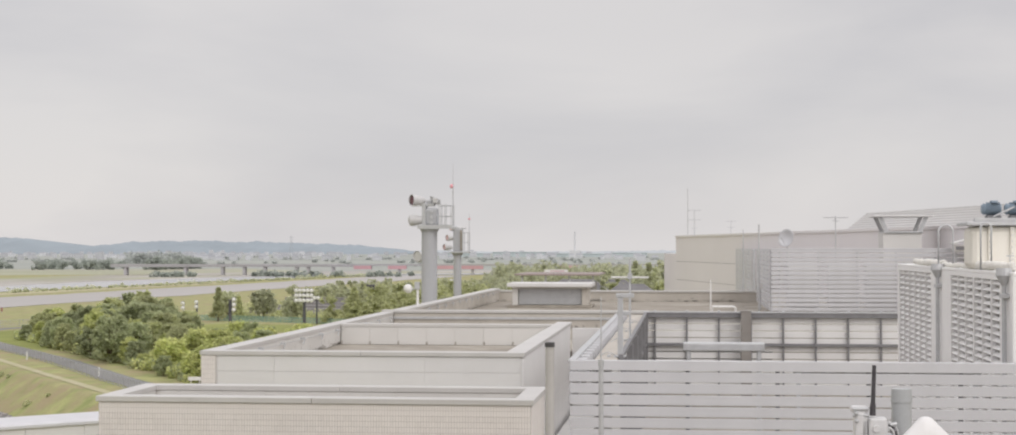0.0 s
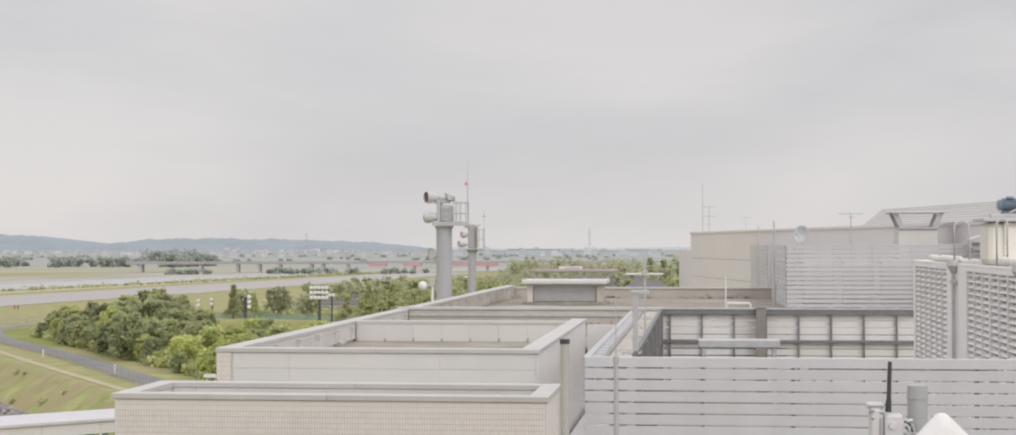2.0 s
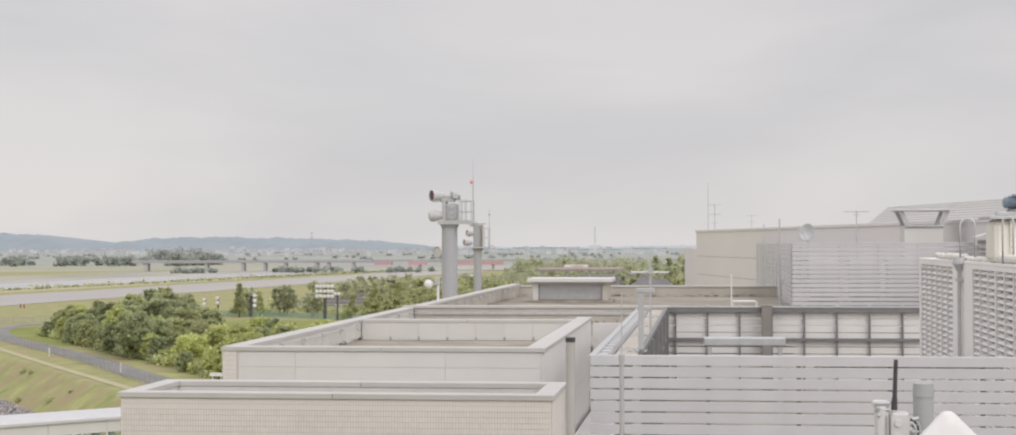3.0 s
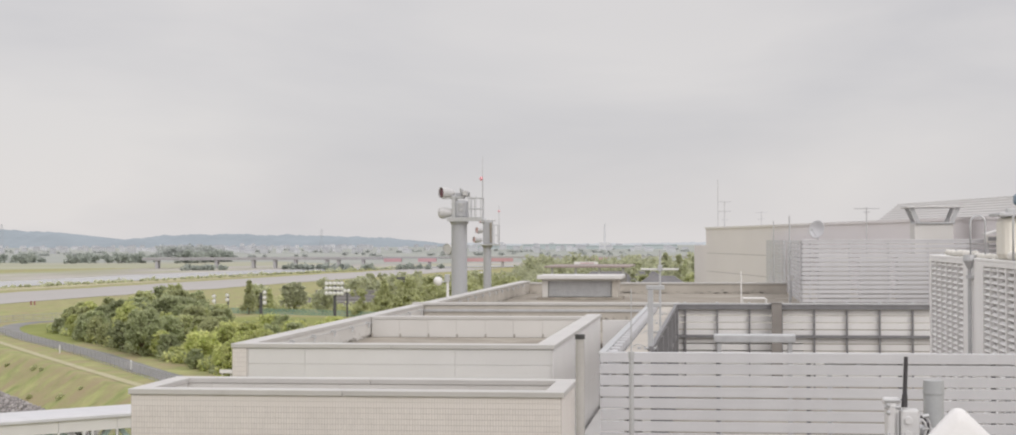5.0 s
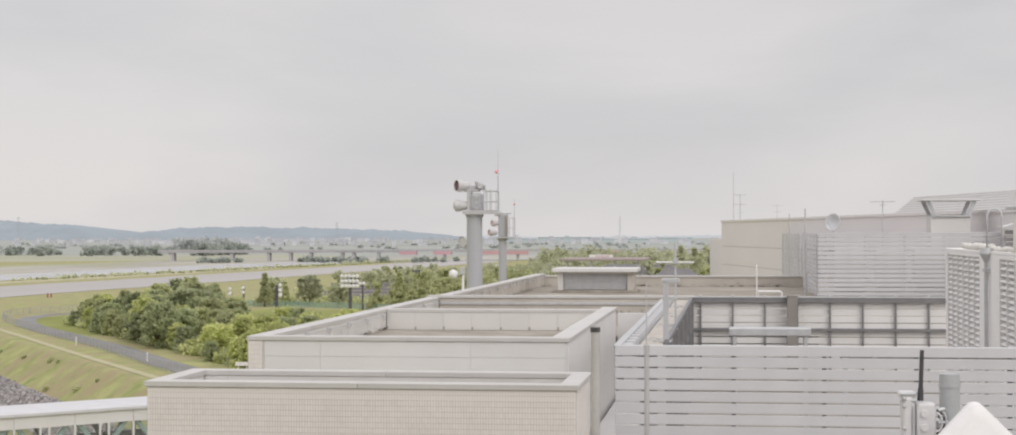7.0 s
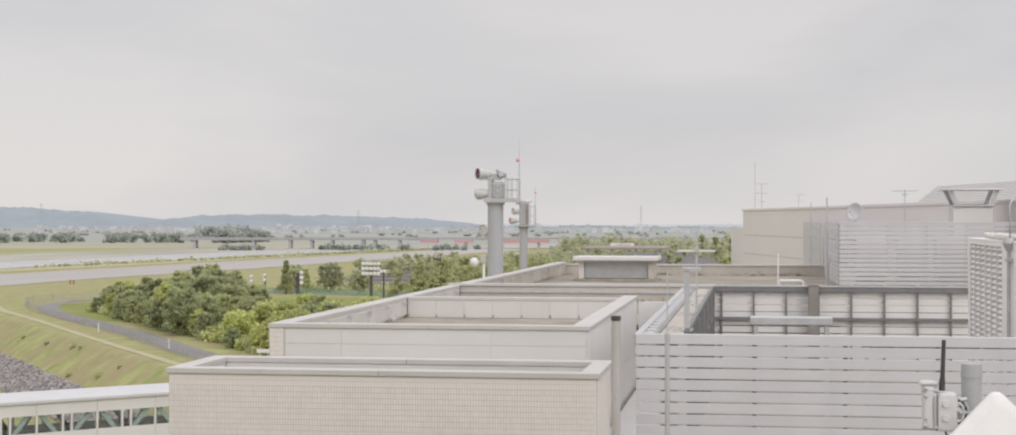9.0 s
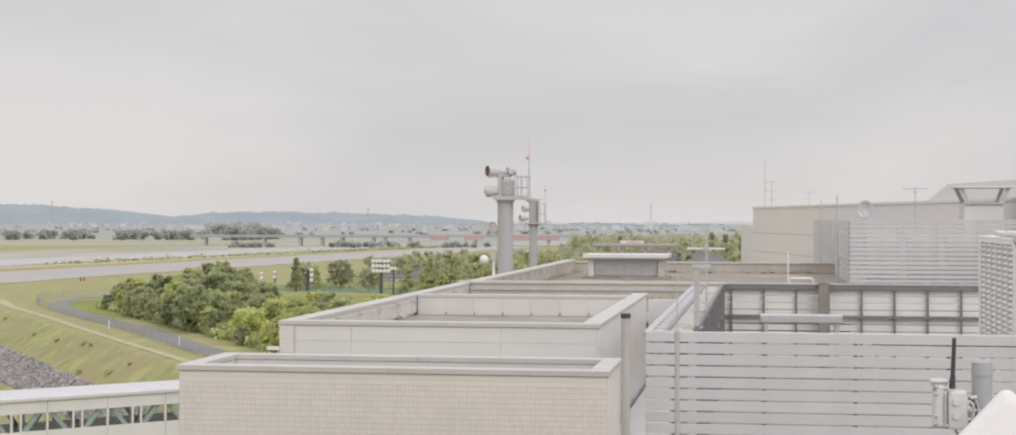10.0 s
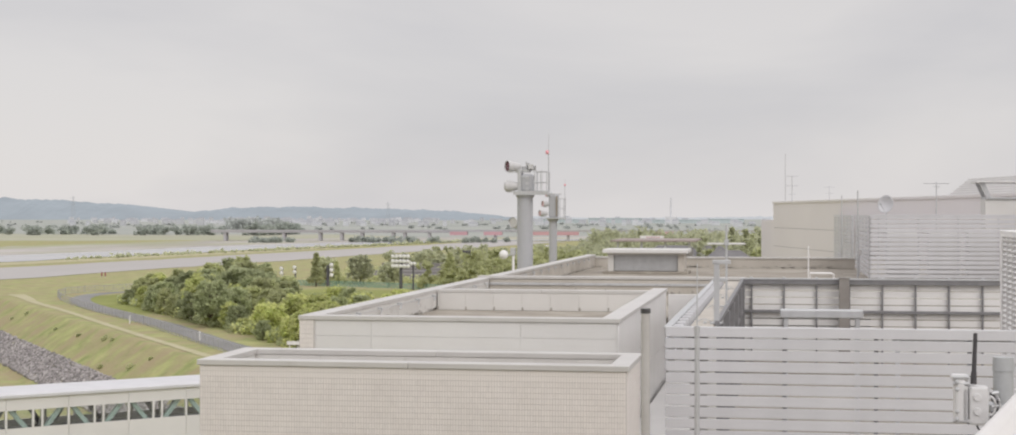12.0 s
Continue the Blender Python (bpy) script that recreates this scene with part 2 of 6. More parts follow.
tile_field(stair, "x", TX1 - 0.04, TY0 + 0.05, TY1 - 0.05, 10.2, zw - 0.005, 1, 0.045, 0.09, thick=0.006, joint=0.005)
panels(stair, "y", TY1 - PT + 0.03, TX0 + PT, TX1 - PT, 12.2, zw, [TX0 + PT + 0.40 + 0.765 * i for i in range(8)], -1, M_PANEL, joint=0.008)
panels(stair, "x", TX0 + PT - 0.03, TY0 + PT, TY1 - PT - 0.03, 12.2, zw, [TY0 + 1.4], 1, M_PANEL)

# long roof block: two open roof wells and the far roof, all behind one continuous parapet
LX, RX, LY0, LY1, LY2, LY3, LZ = -10.30, -3.32, 33.75, 46.55, 54.70, 86.60, 13.79
block = thing("wall_long_block", (LX, LY0, 0), "pale panelled roof block with metal-capped parapets", "building", kind="structure")
P2 = 0.42
zw = LZ - 0.09
part("wall", box(LX + 0.05, RX - 0.05, LY0 + 0.05, LY0 + P2 - 0.03, 0, zw), M_WHITE, block)
part("wall", box(LX + 0.05, LX + P2 - 0.03, LY0 + P2, LY3, 0, zw), M_PANEL, block)
part("wall", box(RX - P2 + 0.03, RX - 0.05, LY0 + P2, LY1 - P2, 0, zw), M_WHITE, block)
part("wall", box(LX + P2, RX - 0.05, LY1 - P2 + 0.03, LY1 - 0.05, 0, zw), M_PANEL, block)
part("roof_deck", box(LX + P2 - 0.03, RX - P2 + 0.03, LY0 + P2, LY1 - P2, 12.85, 13.19), M_ROOF, block, "stained grey roof screed")
coping_run(block, LX, RX, LY0, LY0 + P2, LZ)
coping_run(block, LX, LX + P2, LY0 + P2, LY2, LZ)
coping_run(block, RX - P2, RX, LY0 + P2, LY1 + 1.4, LZ)
part("wall", box(RX - P2 + 0.03, RX - 0.05, LY1 - 0.04, LY1 + 1.36, 0, zw), M_SIDE, block)
coping_run(block, LX + P2, RX - P2, LY1 - P2, LY1, LZ)
# front cladding: a tiled corner strip, then broad panels
part("corner_backing", box(LX + 0.02, LX + 0.36, LY0 + 0.03, LY0 + 0.05, 0, zw), M_GROUT, block)
tile_field(block, "y", LY0 + 0.03, LX + 0.03, LX + 0.36, 11.4, zw - 0.005, -1)
panels(block, "y", LY0 + 0.05, LX + 0.38, RX - 0.06, 10.5, zw, [LX + 1.62, LX + 4.86, RX - 0.07 - 0.02], -1, M_WHITE, rows=[12.2, 13.36])
panels(block, "x", RX - 0.05, LY0 + 0.06, LY1 + 1.36, 7.5, zw, [LY0 + 3.2 * i for i in (1, 2, 3)], 1, M_SIDE, rows=[12.2])
# inner faces of the first well
panels(block, "y", LY1 - P2 + 0.03, LX + P2, RX - P2, 13.19, zw, [LX + P2 + 0.83 * i for i in range(1, 8)], -1, M_PANEL, joint=0.008)
panels(block, "x", LX + P2 - 0.03, LY0 + P2, LY1 - P2, 13.19, zw, [LY0 + 0.83 * i for i in range(2, 15, 2)], 1, M_PANEL)
panels(block, "x", RX - P2 + 0.03, LY0 + P2, LY1 - P2, 13.19, zw, [LY0 + 1.66 * i for i in range(1, 7)], -1, M_PANEL)
# second well and its far wall
WX = -1.2
part("roof_deck", box(LX + P2 - 0.03, RX - P2, LY1 - 0.05, LY2, 12.6, 12.9), M_ROOF, block)
part("roof_deck", box(RX - P2, WX - 0.45, LY1 + 1.65, LY2, 12.6, 12.9), M_ROOF, block)
part("wall", box(LX + P2, WX, LY2 + 0.03, LY2 + 0.45, 0, LZ - 0.05), M_OLDWALL, block, "weathered beige plaster wall")
coping_run(block, LX, WX, LY2, LY2 + 0.5, LZ + 0.06, step=4.5)
part("gutter", box(LX + P2, WX, LY2 - 0.02, LY2 + 0.03, LZ - 0.25, LZ - 0.16, 0.01), M_STEEL, block)
# far roof with its parapet
FX = 2.9
part("roof_deck", box(LX + P2 - 0.03, FX, LY2 + 0.45, LY3, 12.85, 13.1), M_ROOF, block, "stained grey roof screed")
part("wall", box(LX + 0.05, FX + 1, LY3, LY3 + 0.4, 0, LZ - 0.19), M_OLDWALL, block, "weathered beige plaster parapet")
coping_run(block, LX, FX + 1, LY3 - 0.06, LY3 + 0.45, LZ - 0.1, step=4.5)
coping_run(block, LX, LX + P2 + 0.03, LY2 + 0.5, LY3 - 0.06, LZ, step=4)
part("wall", box(LX + P2 - 0.03, LX + P2, LY2 + 0.45, LY3, 13.1, LZ - 0.1), M_OLDWALL, block, "weathered beige plaster parapet")
panels(block, "x", LX + P2 - 0.03, LY1, LY2, 12.9, zw, [LY1 + 1.66 * i for i in range(1, 5)], 1, M_PANEL)
part("wall", box(-3.3, WX, LY1 + 1.38, LY1 + 1.65, 0, 13.6), M_WHITE, block)

# deck under the camera
deck = thing("floor_deck", (0, 0, 0), "plain grey roof deck", "deck", kind="structure")
part("slab", box(-14, 14, -14, 9.6, 0, 14.35), M_ROOF, deck)

# plant yard between the louvre screens
yard = thing("floor_yard", (4, 39, 0), "plain grey plant yard slab", "floor", kind="structure")
part("slab", box(-1.95, 16, 28.0, LY2, 0, 11.2), M_ROOF, yard)
part("slab", box(-3.2, 16, 20, 28.0, 0, 11.5), M_ROOF, yard)
# alley floor in the lightened white, added to bounce light onto the wall
part("slab", box(-3.25, -1.95, 28.0, LY1 + 1.38, 0, 11.2), M_SIDE, yard)

# ---- louvre screens ----
SX0, SY0, SY1, SZ = -2.0, 28.4, 49.9, 14.02


def louvre_screen(label, x0, x1, y, z0, z1, pitch, gap, back, posts, material=M_SLAT, group="louvre screens", post_material=M_DARK):
    """A transverse screen of flat slats on uprights that stand behind it (back: +1 away from the deck)."""
    s = thing("louvre_screen", ((x0 + x1) / 2, y, z0), label, "screen", group)
    n = int((z1 - z0) / pitch)
    first = None
    for i in range(n):
        z = z1 - i * pitch
        if first is None:
            first = part("slat", box(x0, x1, y - 0.02, y + 0.02, z - pitch + gap, z, 0.006), material, s)
        else:
            share("slat", first, s, (0, 0, -i * pitch))
    for x in posts:
        a, b = sorted((y + back * 0.022, y + back * 0.10))
        part("post", box(x - 0.035, x + 0.035, a, b, z0, z1 - 0.02), post_material, s)
    return s


near = louvre_screen("light grey louvre screen at the front of the plant yard", SX0, 9.5, SY0, 11.2, SZ, 0.2, 0.028, 1, [SX0 + 0.5 + 1.55 * i for i in range(8)])
part("top_rail", box(SX0, 9.5, SY0 + 0.022, SY0 + 0.09, SZ - 0.06, SZ + 0.004, 0.006), M_SLAT, near)


M_STAIN = mat("black_moss_stain", (0.44, 0.41, 0.37), (0.31, 0.29, 0.26), 8, 0.95, fine=60, bump=0.5)
stain_rnd = random.Random(17)


def flat_blob(bm, axis, at, a, z, w, h, out):
    """A thin ragged patch on a wall."""
    pts = []
    n = 9
    for k in range(n):
        t = 6.2832 * k / n
        q = 0.6 + 0.5 * stain_rnd.random()
        pts.append((a + w * q * math.cos(t), z + h * q * math.sin(t)))
    vs = [bm.verts.new((p, at + out * 0.004, q) if axis == "y" else (at + out * 0.004, p, q)) for p, q in pts]
    bm.faces.new(vs if (axis == "y") == (out < 0) else vs[::-1])


moss = thing("moss_stains", (LX + 2, LY1 - 1, 13.15), "dark moss and drip stains at the foot of the parapets", "stains", kind="stuff")
bm = bmesh.new()
for i in range(8):
    flat_blob(bm, "y", LY1 - P2 - 0.001, LX + P2 + 0.83 * i + 0.02, 13.24, 0.03, 0.07, -1)
for i in range(60):
    flat_blob(bm, "x", LX + P2 + 0.001, LY1 - P2 - abs(stain_rnd.gauss(0, 3.5)), 13.21 + abs(stain_rnd.gauss(0, 0.04)), 0.08, 0.022, 1)
for i in range(16):
    flat_blob(bm, "x", LX + P2 + 0.001, LY0 + 1.2 + 0.83 * i + stain_rnd.uniform(-0.4, 0.4), 13.46 - stain_rnd.random() * 0.12, 0.012 + 0.012 * stain_rnd.random(), 0.05 + 0.06 * stain_rnd.random(), 1)
for i in range(70):
    flat_blob(bm, "y", LY3 - 0.001, stain_rnd.uniform(LX + 0.5, FX), 13.12 + abs(stain_rnd.gauss(0, 0.05)), 0.15, 0.03, -1)
for i in range(90):
    flat_blob(bm, "x", LX + P2 + 0.001, stain_rnd.uniform(LY2 + 6, LY3), 13.12 + abs(stain_rnd.gauss(0, 0.05)), 0.25, 0.03, 1)
for i in range(40):
    flat_blob(bm, "y", LY2 + 0.029, stain_rnd.uniform(LX + 0.6, WX - 0.2), 13.25 + stain_rnd.random() * 0.12, 0.06, 0.1, -1)
part("stain", bm, M_STAIN, moss)

# side screen of the yard, seen along its top, with a white kerb and dark posts inside
side = thing("louvre_screen", (SX0, (SY0 + SY1) / 2, 11.2), "light grey louvre screen along the side of the plant yard", "screen", "louvre screens")
first = None
for i in range(4):
    if first is None:
        first = part("slat", box(SX0 - 0.02, SX0 + 0.02, SY0 + 0.1, SY1, SZ - 0.172, SZ - 0.02, 0.006), M_SLAT, side)
    else:
        share("slat", first, side, (0, 0, -0.2 * i))
part("top_rail", box(SX0 - 0.03, SX0 + 0.10, SY0 + 0.03, SY1, SZ - 0.05, SZ + 0.01, 0.012), M_STEEL, side, "galvanised steel top rail")
fin = part("fin", box(SX0 + 0.10, SX0 + 0.27, SY0 + 0.55, SY0 + 0.72, SZ - 0.3, SZ - 0.005, 0.012), M_SLAT, side)
for i in range(1, 26):
    share("fin", fin, side, (0, 0.81 * i, 0))

kerb = thing("wall_yard_kerb", (-1.4, 39, 11.2), "white painted kerb wall along the plant yard", "wall", kind="structure")
part("wall", box(-1.62, -1.27, SY0 + 0.15, SY1 - 0.1, 13.25, 13.84), M_PANEL, kerb)
for i in range(6):
    part("pier", box(-1.6, -1.29, SY0 + 0.4 + 4.1 * i, SY0 + 0.7 + 4.1 * i, 11.2, 13.25), M_PANEL, kerb)
part("coping", box(-1.66, -1.24, SY0 + 0.12, SY1 - 0.1, 13.844, 13.93, 0.02), M_OLDWALL, kerb)
dk = part("post", box(-1.235, -1.10, SY0 + 3.0, SY0 + 3.25, 11.2, 13.9, 0.008), M_DARK, kerb, "dark steel post")
for i in range(1, 6):
    share("post", dk, kerb, (0, 3.6 * i, 0))
part("rail", box(-1.225, -1.14, SY0 + 2.0, SY1 - 0.1, 13.0, 13.08), M_DARK, kerb)
part("rail", box(-1.225, -1.14, SY0 + 2.0, SY1 - 0.1, 13.905, 13.99), M_DARK, kerb)
for i in range(4):
    y = SY0 + 2.2 + 4.6 * i
    bm = pipe([(-1.58 + 0.3 * k / 8, y + 0.06 * math.sin(k * 0.9), 13.95 + 0.07 * math.sin(math.pi * k / 8)) for k in range(9)], 0.009, 6)
    box(-1.45, -1.38, y - 0.05, y + 0.05, 13.931, 13.975, 0.005, bm)
    part("cable_clip", bm, M_STEEL, kerb, "grey steel cable clip")

# far screen of the yard, seen from its framed inner side
# slats take the lightened white to make up for weak light here
far = louvre_screen("pale louvre screen with a dark steel frame behind the plant yard", -1.24, 11.5, SY1 + 0.12, 11.3, 13.86, 0.215, 0.03, -1, [], M_SIDE)
part("top_beam", box(-1.24, 11.5, SY1 - 0.08, SY1 + 0.08, SZ - 0.17, SZ - 0.03, 0.01), M_DARK, far, "dark steel top beam")
part("cap_rail", box(-1.24, 11.5, SY1 - 0.1, SY1 + 0.12, SZ - 0.028, SZ + 0.015, 0.008), M_STEEL, far)
part("mid_rail", box(-1.24, 11.5, SY1 - 0.06, SY1 + 0.06, 12.98, 13.07, 0.01), M_DARK, far)
up = part("upright", box(-0.925, -0.875, SY1 - 0.03, SY1 + 0.09, 11.3, SZ - 0.2, 0.006), M_DARK, far)
cp = part("bolt_cap", box(-0.935, -0.865, SY1 - 0.04, SY1 + 0.04, SZ + 0.015, SZ + 0.05, 0.008), M_STEEL, far)
for i in range(1, 12):
    share("upright", up, far, (0.972 * i, 0, 0))
    share("bolt_cap", cp, far, (0.972 * i, 0, 0))
col = thing("steel_column", (1.85, SY1 - 0.35, 11.2), "brown-grey square steel column at the yard screen", "column")
part("shaft", box(1.70, 2.00, SY1 - 0.45, SY1 - 0.13, 11.2, SZ + 0.03, 0.012), M_BROWN, col)
part("cap_plate", box(1.68, 2.02, SY1 - 0.47, SY1 - 0.11, SZ + 0.03, SZ + 0.06, 0.006), M_BROWN, col)

# grey pipe support in the yard
frame_ = thing("pipe_support", (0.86, 36, 11.2), "light grey steel portal frame in the plant yard", "support")
part("beam", box(-0.03, 1.74, 35.75, 36.25, 13.73, 13.9, 0.02), M_STEEL, frame_)
for x in (0.05, 1.58):
    for y in (35.8, 36.12):
        part("leg", box(x, x + 0.09, y, y + 0.08, 11.2, 13.73, 0.008), M_STEEL, frame_)

# ---- cooling tower ----
CX, CZ = 5.67, 15.52
tower = thing("cooling_tower", (7.6, 37, 11.2), "off-white cooling tower with slatted air inlets in the plant yard", "cooling tower")
part("casing", box(CX + 0.42, 9.6, 28.95, 44.2, 11.2, CZ - 0.03, 0.02), M_FRP, tower)
part("top_deck", box(CX, 9.6, 28.95, 44.2, CZ - 0.03, CZ + 0.04, 0.015), M_FRP, tower)
part("bottom_sill", box(CX, CX + 0.42, 28.95, 44.2, 11.2, 11.5, 0.01), M_FRP, tower)
for y0, y1 in ((28.95, 30.05), (35.6, 38.3), (43.9, 44.2)):
    part("corner_panel", box(CX, CX + 0.40, y0, y1, 11.5, CZ - 0.032, 0.012), M_FRP, tower)
M_INLET = mat("dark_fill_pack", (0.44, 0.425, 0.41), (0.33, 0.32, 0.31), 6, 0.9, fine=30, bump=0.4)
for y0, y1 in ((30.05, 35.6), (38.3, 43.9)):
    inlet = part("air_inlet", box(CX + 0.36, CX + 0.415, y0, y1, 11.5, CZ - 0.12), M_INLET, tower, "dark fill behind the louvres")
    part("header", box(CX, CX + 0.12, y0, y1, CZ - 0.12, CZ - 0.032, 0.006), M_FRP, inlet)
    n = 6
    for k in range(n + 1):
        y = y0 + (y1 - y0) * k / n
        w = 0.10 if k in (0, 3, 6) else 0.045
        part("bar", box(CX - 0.005, CX + 0.13, y - w / 2, y + w / 2, 11.5, CZ - 0.12), M_FRP, inlet)
    z, sl = CZ - 0.18, None
    while z > 11.6:
        if sl is None:
            bm = box(-0.011, 0.011, y0 + 0.02, y1 - 0.02, -0.048, 0.048, m=Matrix.Translation((CX + 0.06, 0, z)) @ Matrix.Rotation(radians(56), 4, "Y"))
            sl = part("slat", bm, M_FRP, inlet)
            z_first = z
        else:
            share("slat", sl, inlet, (0, 0, z - z_first))
        z -= 0.132
M_LAG = mat("wrapped_pipe_lagging", (0.82, 0.80, 0.75), (0.70, 0.68, 0.63), 5, 0.8, fine=25, bump=0.5)
for ya, yb, r in ((37.2, 41.5, 0.075), (29.5, 33.5, 0.085), (33.5, 37.0, 0.05)):
    pts = [(CX + 0.12 + 0.03 * math.sin(k * 0.55), ya + (yb - ya) * k / 42, CZ + 0.04 + r + 0.012 * math.sin(k * 0.8)) for k in range(43)]
    part("lagged_pipe", pipe(pts, r, 10), M_LAG, tower, "white lagged pipe", smooth=True)
for y in (36.9, 29.35):
    part("drain_pipe", tube((CX - 0.07, y, 11.5), (CX - 0.07, y, CZ + 0.05), 0.042), M_STEEL, tower, "grey steel pipe")
    part("hopper", tube((CX - 0.07, y, CZ - 0.2), (CX - 0.07, y, CZ - 0.02), 0.045, 0.14, 14), M_STEEL, tower, "grey rain hopper")
    part("hopper_rim", tube((CX - 0.07, y, CZ - 0.02), (CX - 0.07, y, CZ + 0.11), 0.145, 0.13, 14), M_STEEL, tower)
    part("bracket", box(CX - 0.13, CX, y - 0.14, y + 0.14, CZ - 0.42, CZ - 0.34, 0.008), M_STEEL, tower)


def hoop(x0, x1, y, z0, z1):
    r = (x1 - x0) / 2
    pts = [(x0, y, z0), (x0, y, z1 - r)] + [((x0 + x1) / 2 - r * math.cos(math.pi * k / 8), y, z1 - r + r * math.sin(math.pi * k / 8)) for k in range(1, 8)] + [(x1, y, z1 - r), (x1, y, z0)]
    part("hand_hoop", pipe(pts, 0.022, 8), M_STEEL, tower, "bent grey tube handrail", smooth=True)


hoop(5.64, 5.96, 37.0, CZ + 0.04, 16.5)
hoop(5.71, 5.91, 32.2, CZ + 0.04, 16.47)
# fan casing with its motors
fan = part("fan_casing", box(5.66, 9.4, 33.0, 33.9, CZ + 0.04, 16.42, 0.12), M_CREAM, tower, "cream fan casing")
for k, x in enumerate((5.99, 6.42, 7.1, 7.8)):
    fl = part("flange", box(x, x + 0.06, 32.94, 33.0, CZ + 0.06, 16.41, 0.008), M_CREAM, fan)
    for q in range(7):
        part("bolt", tube((x + 0.03, 32.925, CZ + 0.12 + 0.12 * q), (x + 0.03, 32.94, CZ + 0.12 + 0.12 * q), 0.013, seg=6), M_STEEL, fl)
part("lid", box(5.56, 9.5, 32.85, 34.1, 16.43, 16.50, 0.015), M_STEEL, fan)
part("beam", box(5.72, 9.4, 32.9, 33.1, 16.50, 16.58, 0.01), M_STEEL, fan)
M_BLUE = mat("blue_grey_motor_paint", (0.28, 0.35, 0.42), (0.18, 0.235, 0.29), 6, 0.45, fine=50, bump=0.1)
for x in (5.95, 6.40):
    mo = part("motor", tube((x, 33.2, 16.76), (x + 0.33, 33.2, 16.76), 0.105, seg=20), M_BLUE, tower, "blue-grey electric fan motor")
    for k in range(8):
        part("fin", tube((x + 0.05 + 0.035 * k, 33.2, 16.76), (x + 0.062 + 0.035 * k, 33.2, 16.76), 0.142, seg=16), M_BLUE, mo)
    part("end_cover", tube((x - 0.05, 33.2, 16.76), (x, 33.2, 16.76), 0.08, 0.125, 16), M_BLUE, mo)
    part("terminal_box", box(x + 0.12, x + 0.26, 33.08, 33.24, 16.88, 16.93, 0.012), M_BLUE, mo)
    part("foot", box(x + 0.04, x + 0.32, 33.05, 33.35, 16.581, 16.63, 0.008), M_DARK, mo)
part("stay", tube((6.1, 33.0, 16.60), (6.5, 32.95, 16.80), 0.02), M_STEEL, tower)
part("vent_pipe", pipe([(6.32, 32.5, CZ + 0.04), (6.32, 32.5, CZ + 0.3), (6.25, 32.5, CZ + 0.31), (6.39, 32.5, CZ + 0.31)], 0.012, 6), M_STEEL, tower)

# ---- louvre screens and plant on the far roof ----
sfr = louvre_screen("pale grey louvre screen round roof plant on the far roof", 3.84, 16, 73, 13.1, 15.92, 0.2, 0.045, 1, [4.2 + 1.7 * i for i in range(8)], post_material=M_STEEL)
part("top_rail", box(3.84, 16, 72.97, 73.1, 15.89, 15.95, 0.01), M_SLAT, sfr)


def side_louvres(x, y0, y1, z0, z1, label):
    s = thing("louvre_screen", (x, (y0 + y1) / 2, z0), label, "screen", "louvre screens")
    a = None
    for i in range(int((z1 - z0) / 0.2)):
        if a is None:
            a = part("slat", box(x - 0.02, x + 0.02, y0, y1, z1 - 0.155, z1, 0.006), M_SLAT, s)
        else:
            share("slat", a, s, (0, 0, -0.2 * i))
    for k in range(5):
        y = y0 + 0.2 + (y1 - y0 - 0.4) * k / 4
        part("post", box(x + 0.022, x + 0.10, y - 0.04, y + 0.04, z0, z1 - 0.02), M_STEEL, s)
    return s


side_louvres(3.80, 73.05, 87, 13.1, 15.92, "pale grey louvre screen running back beside roof plant")
s1 = side_louvres(3.65, 88, 116.5, 12.8, 15.91, "pale grey louvre screen on the outer side of the roof gap")
part("return_post", box(3.66, 3.78, 87.9, 87.98, 12.8, 15.9, 0.01), M_STEEL, s1)
junction = thing("junction_box", (3.55, 76.9, 14.0), "small white wall box between two louvre screens", "box")
part("body", box(3.44, 3.66, 76.8, 76.98, 14.05, 14.3, 0.015), M_WHITE, junction)
part("conduit", tube((3.55, 76.9, 13.1), (3.55, 76.9, 14.05), 0.025), M_STEEL, junction)
far_roof = thing("floor_far_roof", (10, 90, 0), "grey roof slab under the roof plant", "roof", kind="structure")
part("slab", box(2.92, 16, LY2 + 0.1, 110, 0, 13.09), M_ROOF, far_roof)

unit = thing("outdoor_unit", (7.2, 75.2, 13.1), "white air-conditioning outdoor unit behind a louvre screen", "outdoor unit", "outdoor units")
part("body", box(6.5, 7.9, 74.8, 75.7, 13.25, 15.3, 0.03), M_WHITE, unit)
part("plinth", box(6.55, 7.85, 74.85, 75.65, 13.1, 13.25), M_DARK, unit)
part("grille", box(6.62, 7.78, 74.76, 74.80, 13.5, 15.1, 0.01), M_PANEL, unit)
copy_thing(unit, pose(8.9, 75.2, 13.1))
copy_thing(unit, pose(11.4, 75.2, 13.1))
copy_thing(unit, pose(5.4, 75.6, 13.1))

